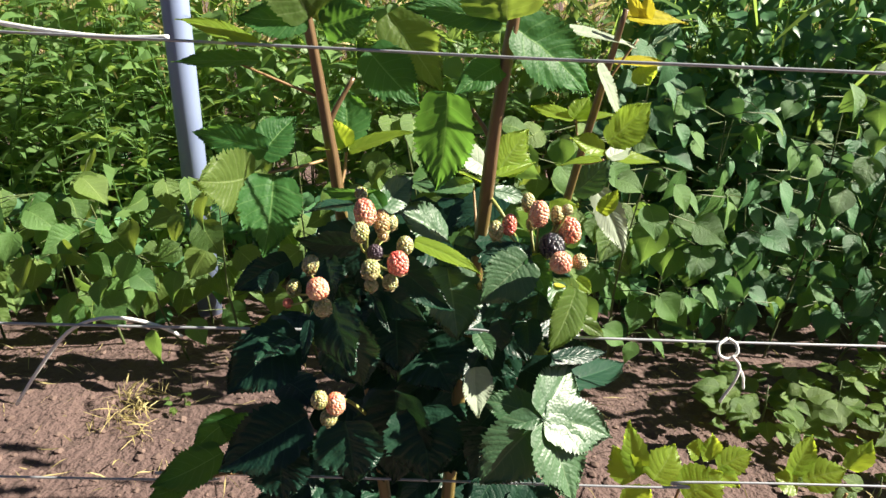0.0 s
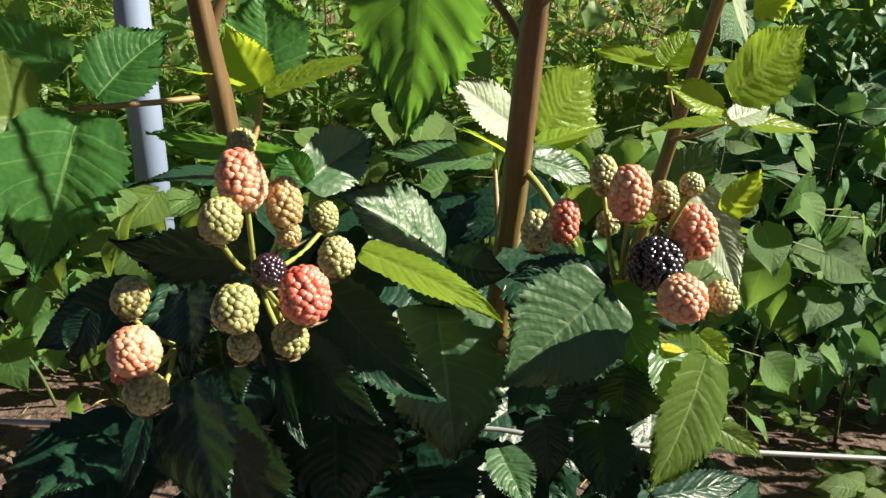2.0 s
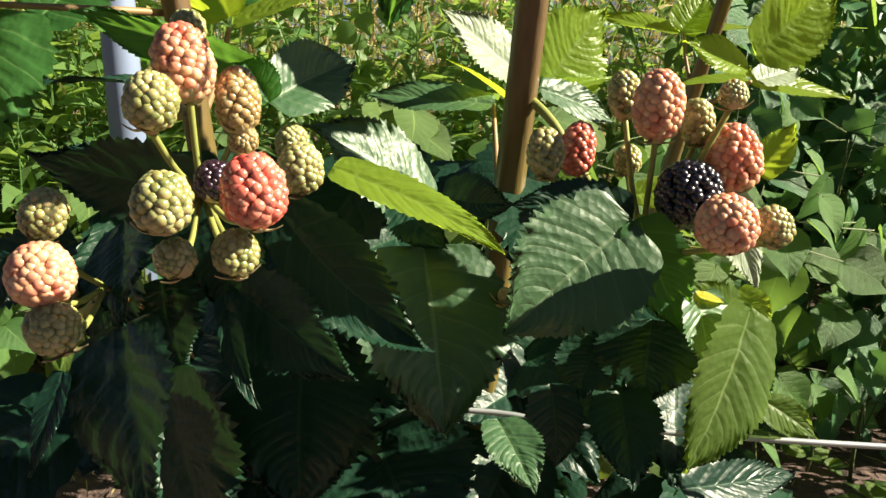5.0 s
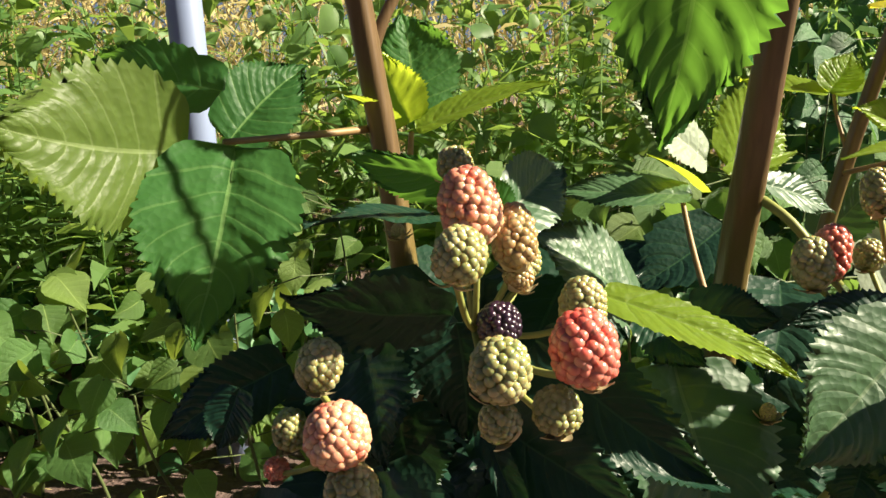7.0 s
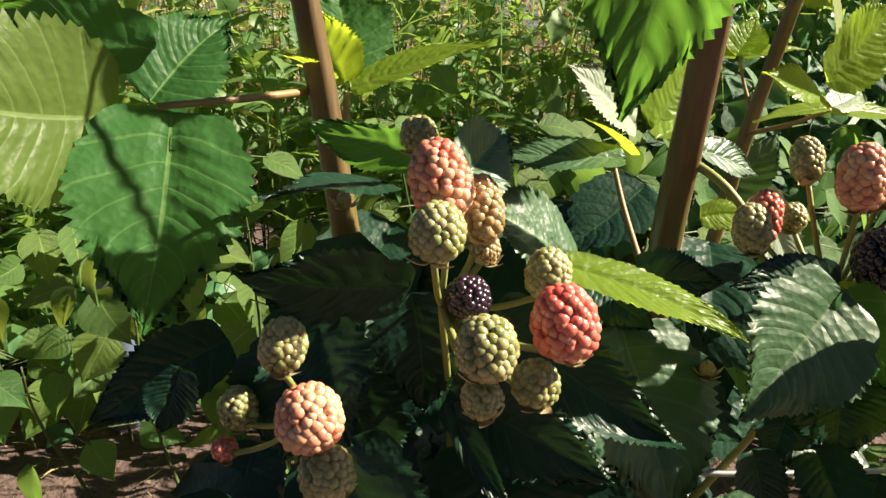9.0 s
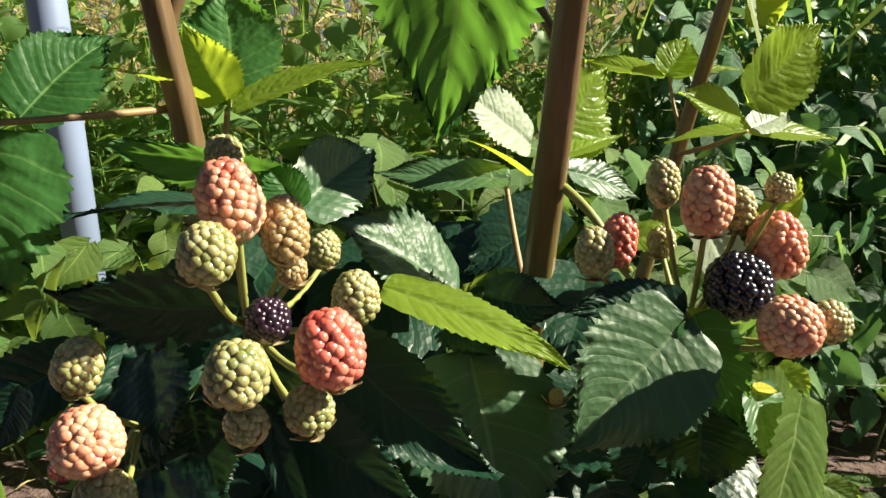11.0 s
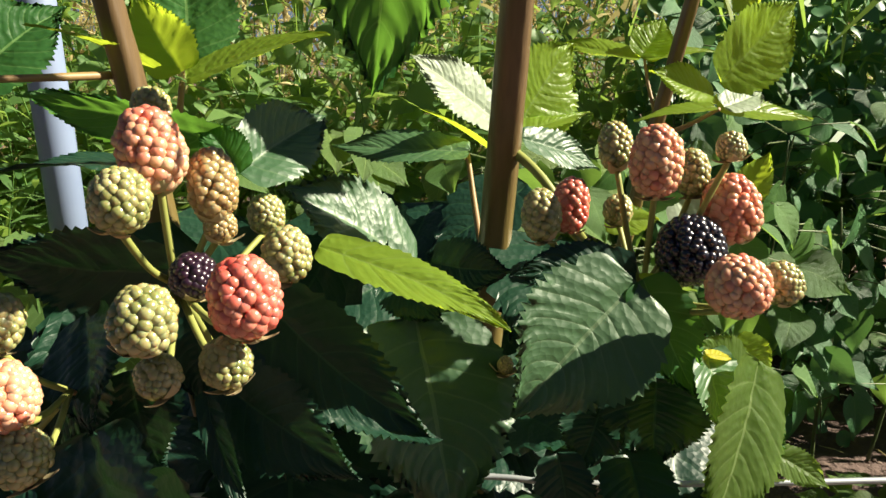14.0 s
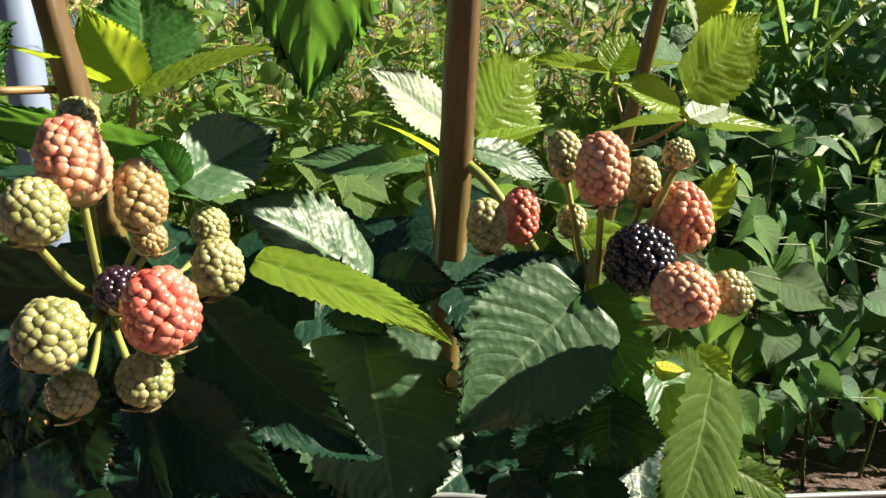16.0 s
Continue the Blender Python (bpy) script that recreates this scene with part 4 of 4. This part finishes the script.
def broad(name, label, category, count, box, size, seed, material=None, slim=1.0):
    """Broad pointed leaves as one mesh."""
    r = random.Random(seed)
    base = np.array([tuple(v.co) for v in BEAN_LEAVES[0].vertices]) * (slim, 1, 1)
    quads = np.array([list(q.vertices) for q in BEAN_LEAVES[0].polygons])
    verts, faces = [], []
    for k in range(count):
        g = r.uniform(*size)
        m = np.array(leaf_turn(r))[:3, :3] * g
        verts.append(base @ m.T + (r.uniform(box[0], box[1]), r.uniform(box[2], box[3]), r.uniform(box[4], box[5])))
        faces.append(quads + k * len(base))
    ob = new(name, mesh_of(name, np.concatenate(verts), np.concatenate(faces).tolist(), material or BEAN_FAR))
    return tagged(ob, label, category, kind="stuff")


broad("climbing_bean_foliage", "dense dark green climbing bean leaves behind the row", "foliage", 2400, (0.45, 1.5, 1.66, 2.1, 0.0, 0.70), (0.030, 0.054), 5, BEAN_DEEP)
broad("low_bean_foliage", "shaded bean leaves deep inside the row", "foliage", 1700, (-1.7, 2.0, 1.47, 1.95, -0.15, 0.12), (0.030, 0.055), 6, BEAN_DEEP)
def weed_spires(name, label, count, box, height, leaf_size, seed, material=None):
    """Tall weeds as one mesh: each a thin leaning stem with narrow drooping leaves set spirally along it."""
    r = np.random.default_rng(seed)
    verts, faces, n = [], [], 0
    for k in range(count):
        x, y = r.uniform(box[0], box[1]), r.uniform(box[2], box[3])
        h = r.uniform(*height)
        lean = np.array([r.normal(0, 0.16), r.normal(-0.05, 0.14)]) * h
        bow = r.normal(0, 0.05, 2)

        def spot(u):
            return np.array([x + lean[0] * u * u + bow[0] * math.sin(3 * u), y + lean[1] * u * u + bow[1] * math.sin(3 * u), GROUND + h * u])

        for q in range(6):
            c, wd = spot(q / 5), 0.0032 * (1 - 0.75 * q / 5)
            verts += [c + (-wd, 0, 0), c + (wd * 0.5, wd * 0.8, 0), c + (wd * 0.5, -wd * 0.8, 0)]
            if q:
                o = n + 3 * q
                faces += [(o - 3 + a, o - 3 + (a + 1) % 3, o + (a + 1) % 3, o + a) for a in range(3)]
        n += 18
        leaves = int(h * 36)
        for q in range(leaves):
            u = 0.18 + 0.82 * (q + r.random()) / leaves
            c, w = spot(u), 2.4 * q + r.normal(0, 0.3)
            ln = r.uniform(*leaf_size) * (1.1 - 0.6 * max(0.0, u - 0.6) / 0.4)
            el = r.normal(0.55, 0.25) + 0.5 * max(0.0, u - 0.75)
            d = np.array([math.cos(w) * math.cos(el), math.sin(w) * math.cos(el), math.sin(el)])
            side = np.cross(d, (0, 0, 1.0))
            side = side / (np.linalg.norm(side) + 1e-9) + (0, 0, r.normal(0, 0.35))
            wd = ln * r.uniform(0.06, 0.11)
            for f, half in ((0.0, 0.15), (0.3, 1.0), (0.65, 0.75), (1.0, 0.03)):
                p = c + d * ln * f - (0, 0, 0.45 * ln * f * f)
                verts += [p - side * wd * half, p + side * wd * half]
            faces += [(n + a, n + a + 1, n + a + 3, n + a + 2) for a in (0, 2, 4)]
            n += 8
    ob = new(name, mesh_of(name, np.array(verts), faces, material or WEED, smooth=False))
    return tagged(ob, label, "weeds", kind="stuff")


broad("undergrowth", "dark green broad leaves low in the thicket", "weeds", 2600, (-2.2, 1.5, 1.95, 2.6, -0.12, 0.42), (0.03, 0.06), 17)
broad("weed_leaves", "broad green weed leaves among the stems", "weeds", 2000, (-2.2, 1.6, 1.7, 2.5, 0.15, 0.85), (0.028, 0.065), 16)
weed_spires("tall_weeds", "tall leaning weeds with narrow leaves behind the beans", 260, (-2.2, 1.3, 1.78, 2.6), (0.5, 1.05), (0.08, 0.18), 11)
weed_spires("spiky_weeds", "bushy weeds with narrow leaves rising from the bean row", 60, (-1.7, -0.45, 1.60, 1.85), (0.40, 0.66), (0.09, 0.16), 14, BEAN_FAR)
blades("arching_grass", "long arching green grass blades", "grass", 260, (0.2, 1.6, 1.62, 2.1, 0.1, 0.65), (0.18, 0.36), (0.006, 0.013), WEED, 15, up=1.0)
blades("withered_weeds", "withered yellow weed leaves in the thicket", "weeds", 1800, (-2.2, 1.5, 1.8, 2.6, 0.2, 0.92), (0.04, 0.12), (0.005, 0.012), STRAW, 18, up=0.5)
blades("weed_stems", "thin upright green weed stems", "weeds", 1300, (-2.2, 1.7, 1.75, 2.7, -0.15, 0.5), (0.3, 0.65), (0.003, 0.006), WEED, 12, up=1.45)
blades("dry_grass", "sunlit straw-coloured dry grass beyond the weeds", "grass", 24000, (-5.5, 5.5, 2.9, 5.5, -0.15, 1.4), (0.15, 0.5), (0.008, 0.018), STRAW, 13, up=1.1)


# ---------------------------------------------------------------- twine, shoots, weeds and clods
twine([(-0.4665, 0.7620, 0.5552), (-0.4280, 0.7520, 0.5516), (-0.3783, 0.7400, 0.5475), (-0.3191, 0.7280, 0.5450), (-0.2784, 0.7200, 0.5463), (-0.2508, 0.7130, 0.5486)], 0.0026, "white twine wound along the upper wire")
twine([(-0.4503, 0.6900, 0.1555), (-0.4120, 0.6820, 0.2078), (-0.3737, 0.6720, 0.2537), (-0.3412, 0.6640, 0.2763), (-0.3106, 0.6600, 0.2837), (-0.2843, 0.6620, 0.2794), (-0.2662, 0.6700, 0.2681), (-0.2552, 0.6800, 0.2546)], 0.0019, "loose white twine bent over the middle wire")
twine([(0.3114, 0.7055, 0.2651), (0.3015, 0.7000, 0.2596), (0.3037, 0.6980, 0.2489), (0.3132, 0.6980, 0.2452), (0.3224, 0.7000, 0.2511), (0.3208, 0.7030, 0.2601), (0.3128, 0.7060, 0.2649)], 0.0017, "white twine knotted round the middle wire")
twine([(0.3170, 0.6970, 0.2486), (0.3261, 0.6970, 0.2369), (0.3248, 0.6970, 0.2200), (0.3175, 0.6970, 0.2026), (0.3132, 0.6970, 0.1921)], 0.0016, "hanging end of a white twine knot")
twine([(0.3241, 0.6990, 0.2391), (0.3323, 0.6990, 0.2259), (0.3364, 0.6990, 0.2090)], 0.0014, "hanging end of a white twine knot")



def small_leaf_mesh(seed, material):
    me = bean_leaf_mesh(40 + seed)
    me.materials.clear()
    me.materials.append(material)
    return me


WEED_LEAVES = [small_leaf_mesh(k, BEAN_SUNLIT) for k in range(4)]


def weed_plant(x, y, height, spread, leaves, size, label, seed, category="weed"):
    r = random.Random(seed)
    z0 = ground_height(x, y)
    top = thing("weed_plant", (x, y, z0), label, category, "low weeds")
    v, f = tube([(x, y, z0 - 0.005), (x + 0.004, y, z0 + height * 0.5), (x, y, z0 + height)], [0.0025, 0.002, 0.001], 6)
    part("stem", mesh_of("stem", v, f, BEAN_STEM), top)
    for k in range(leaves):
        w, h = r.uniform(0, 2 * math.pi), r.uniform(0.25, 1.0)
        reach = spread * math.sqrt(r.random())
        end = Vector((x + math.cos(w) * reach, y + math.sin(w) * reach, z0 + height * h))
        d = Vector((math.cos(w), math.sin(w), r.uniform(-0.5, 0.5))).normalized()
        n = Vector((r.uniform(-.4, .4), -0.4, 1.0))
        n = (n - d * n.dot(d)).normalized()
        m = Matrix((d.cross(n), d, n)).transposed().to_4x4()
        m.translation = end
        ob = new("leaf", WEED_LEAVES[r.randrange(4)])
        ob.parent = top
        ob.matrix_parent_inverse = top.matrix_world.inverted()
        g = r.uniform(*size)
        ob.matrix_world = m @ Matrix.Diagonal((g, g, g, 1))
    return top


weed_plant(0.60, 1.16, 0.10, 0.10, 80, (0.026, 0.048), "bushy low green weed on the soil", 1)
weed_plant(0.74, 1.18, 0.10, 0.10, 45, (0.028, 0.05), "bushy low green weed on the soil", 2)
weed_plant(0.84, 1.20, 0.12, 0.09, 26, (0.035, 0.06), "low weed with broad yellow-green leaves", 3)
weed_plant(0.90, 1.10, 0.13, 0.12, 34, (0.03, 0.055), "low weed with broad yellow-green leaves", 4)
weed_plant(0.72, 0.98, 0.06, 0.10, 26, (0.03, 0.05), "low green weed spreading on the soil", 5)
weed_plant(0.98, 1.26, 0.14, 0.12, 36, (0.03, 0.055), "bushy low green weed on the soil", 6)
weed_plant(-0.47, 1.17, 0.02, 0.03, 8, (0.012, 0.02), "tiny seedling weed on bare soil", 7)
weed_plant(0.55, 1.42, 0.06, 0.05, 12, (0.02, 0.03), "small green weed under the beans", 8)


def bramble_shoot(x, y, leaves, label):
    top = thing("bramble_shoot", (x, y, ground_height(x, y)), label, "shoot", "bramble shoots")
    z0 = top.location.z
    v, f = tube(spline([(x, y, z0 - 0.005), (x + 0.006, y, z0 + 0.04), (x + 0.01, y - 0.01, z0 + 0.10)], 4), 0.0022, 8)
    part("stem", mesh_of("stem", v, f, STALK_RED), top)
    for b, q, w, n in leaves:
        leaf(b, q, w, n, 14, 0.12, YOUNG, parent=top, teeth=12, across=4)
    return top


# <shoots>
bramble_shoot(0.27, 0.86, [((0.2946, 0.8600, -0.0376), (0.2737, 0.8600, 0.0484), 0.0391, (0.1, -0.9, 0.3)),
    ((0.2880, 0.8600, -0.0478), (0.2533, 0.8600, 0.0082), 0.0473, (-0.3, -0.7, 0.6)),
    ((0.3120, 0.8500, -0.0383), (0.3454, 0.8800, 0.0028), 0.0554, (0.2, -0.6, 0.7)),
    ((0.3469, 0.8200, -0.0400), (0.3971, 0.8300, -0.0031), 0.0687, (0.2, -0.6, 0.7)),
    ((0.2735, 0.8200, -0.0633), (0.2985, 0.8200, -0.0218), 0.0460, (0, -0.8, 0.5))], "young bramble shoot with sunlit yellow-green leaves")
bramble_shoot(0.37, 0.92, [((0.4155, 0.9200, -0.0540), (0.4132, 0.9200, -0.0067), 0.0334, (0.1, -0.9, 0.3)),
    ((0.4260, 0.9100, -0.0610), (0.4790, 0.9200, -0.0354), 0.0418, (0.2, -0.6, 0.7)),
    ((0.4228, 0.9100, -0.0663), (0.4495, 0.8800, -0.0657), 0.0372, (0.2, -0.6, 0.7)),
    ((0.4005, 0.9200, -0.0395), (0.3782, 0.9200, -0.0305), 0.0335, (0.1, -0.8, 0.5))], "young bramble shoot with sunlit yellow-green leaves")
bramble_shoot(0.60, 0.90, [((0.5294, 0.9000, -0.0576), (0.5588, 0.9200, -0.0011), 0.0413, (0.1, -0.8, 0.5)),
    ((0.5479, 0.9000, -0.0668), (0.6084, 0.9000, -0.0432), 0.0496, (0.2, -0.6, 0.7)),
    ((0.5420, 0.9000, -0.0774), (0.5050, 0.9000, -0.0589), 0.0415, (-0.2, -0.6, 0.7)),
    ((0.6424, 0.9500, -0.0815), (0.6677, 0.9500, -0.0277), 0.0431, (0.2, -0.7, 0.6))], "small bramble shoot with dull green leaves")
# </shoots>


def scatter(name, label, category, count, box, size, material, seed, flat=0.6):
    """Many small lumps on the soil as one mesh."""
    r = random.Random(seed)
    v0, f0 = ball(1)
    verts, faces, n = [], [], 0
    for k in range(count):
        x, y = r.uniform(box[0], box[1]), r.uniform(box[2], box[3])
        g = size[0] + (size[1] - size[0]) * r.random() ** 3
        lump = v0 * (1 + 0.35 * np.array([noise.noise(Vector(tuple(p * 1.7)) + Vector((k, 0, 0))) for p in v0])[:, None])
        verts.append(lump * (g, g * r.uniform(0.7, 1.2), g * flat) + (x, y, ground_height(x, y) + g * 0.15))
        faces.append(f0 + n)
        n += len(v0)
    ob = new(name, mesh_of(name, np.concatenate(verts), np.concatenate(faces).tolist(), material, smooth=False))
    return tagged(ob, label, category, kind="stuff")


CLOD = plain_material("soil_clod", (0.070, 0.042, 0.036), (0.21, 0.145, 0.12), 0.95, 60.0, bump=0.002, island=True)
scatter("soil_clods", "small dry clods and crumbs of soil", "soil", 5200, (-1.4, 1.5, 0.6, 1.75), (0.0015, 0.009), CLOD, 31)
blades("dry_litter", "short dry grass stalks lying on the soil", "litter", 700, (-1.3, 1.4, 0.65, 1.5, GROUND + 0.004, GROUND + 0.016), (0.015, 0.06), (0.0012, 0.003), STRAW, 32, up=0.05)
blades("grass_tuft", "thin yellowing grass tuft on bare soil", "grass", 110, (-0.60, -0.50, 1.06, 1.22, GROUND, GROUND + 0.01), (0.03, 0.07), (0.0015, 0.003), STRAW, 33, up=0.7)
# Unseen leaf screen behind the camera, added to cut the low sky light.
broad("hedge", "added dark leafy screen behind the camera that cuts sky light", "hedge", 5000, (-7.0, 7.0, -4.6, -3.9, GROUND + 0.05, 2.2), (0.14, 0.24), 35, BEAN_SHADED)
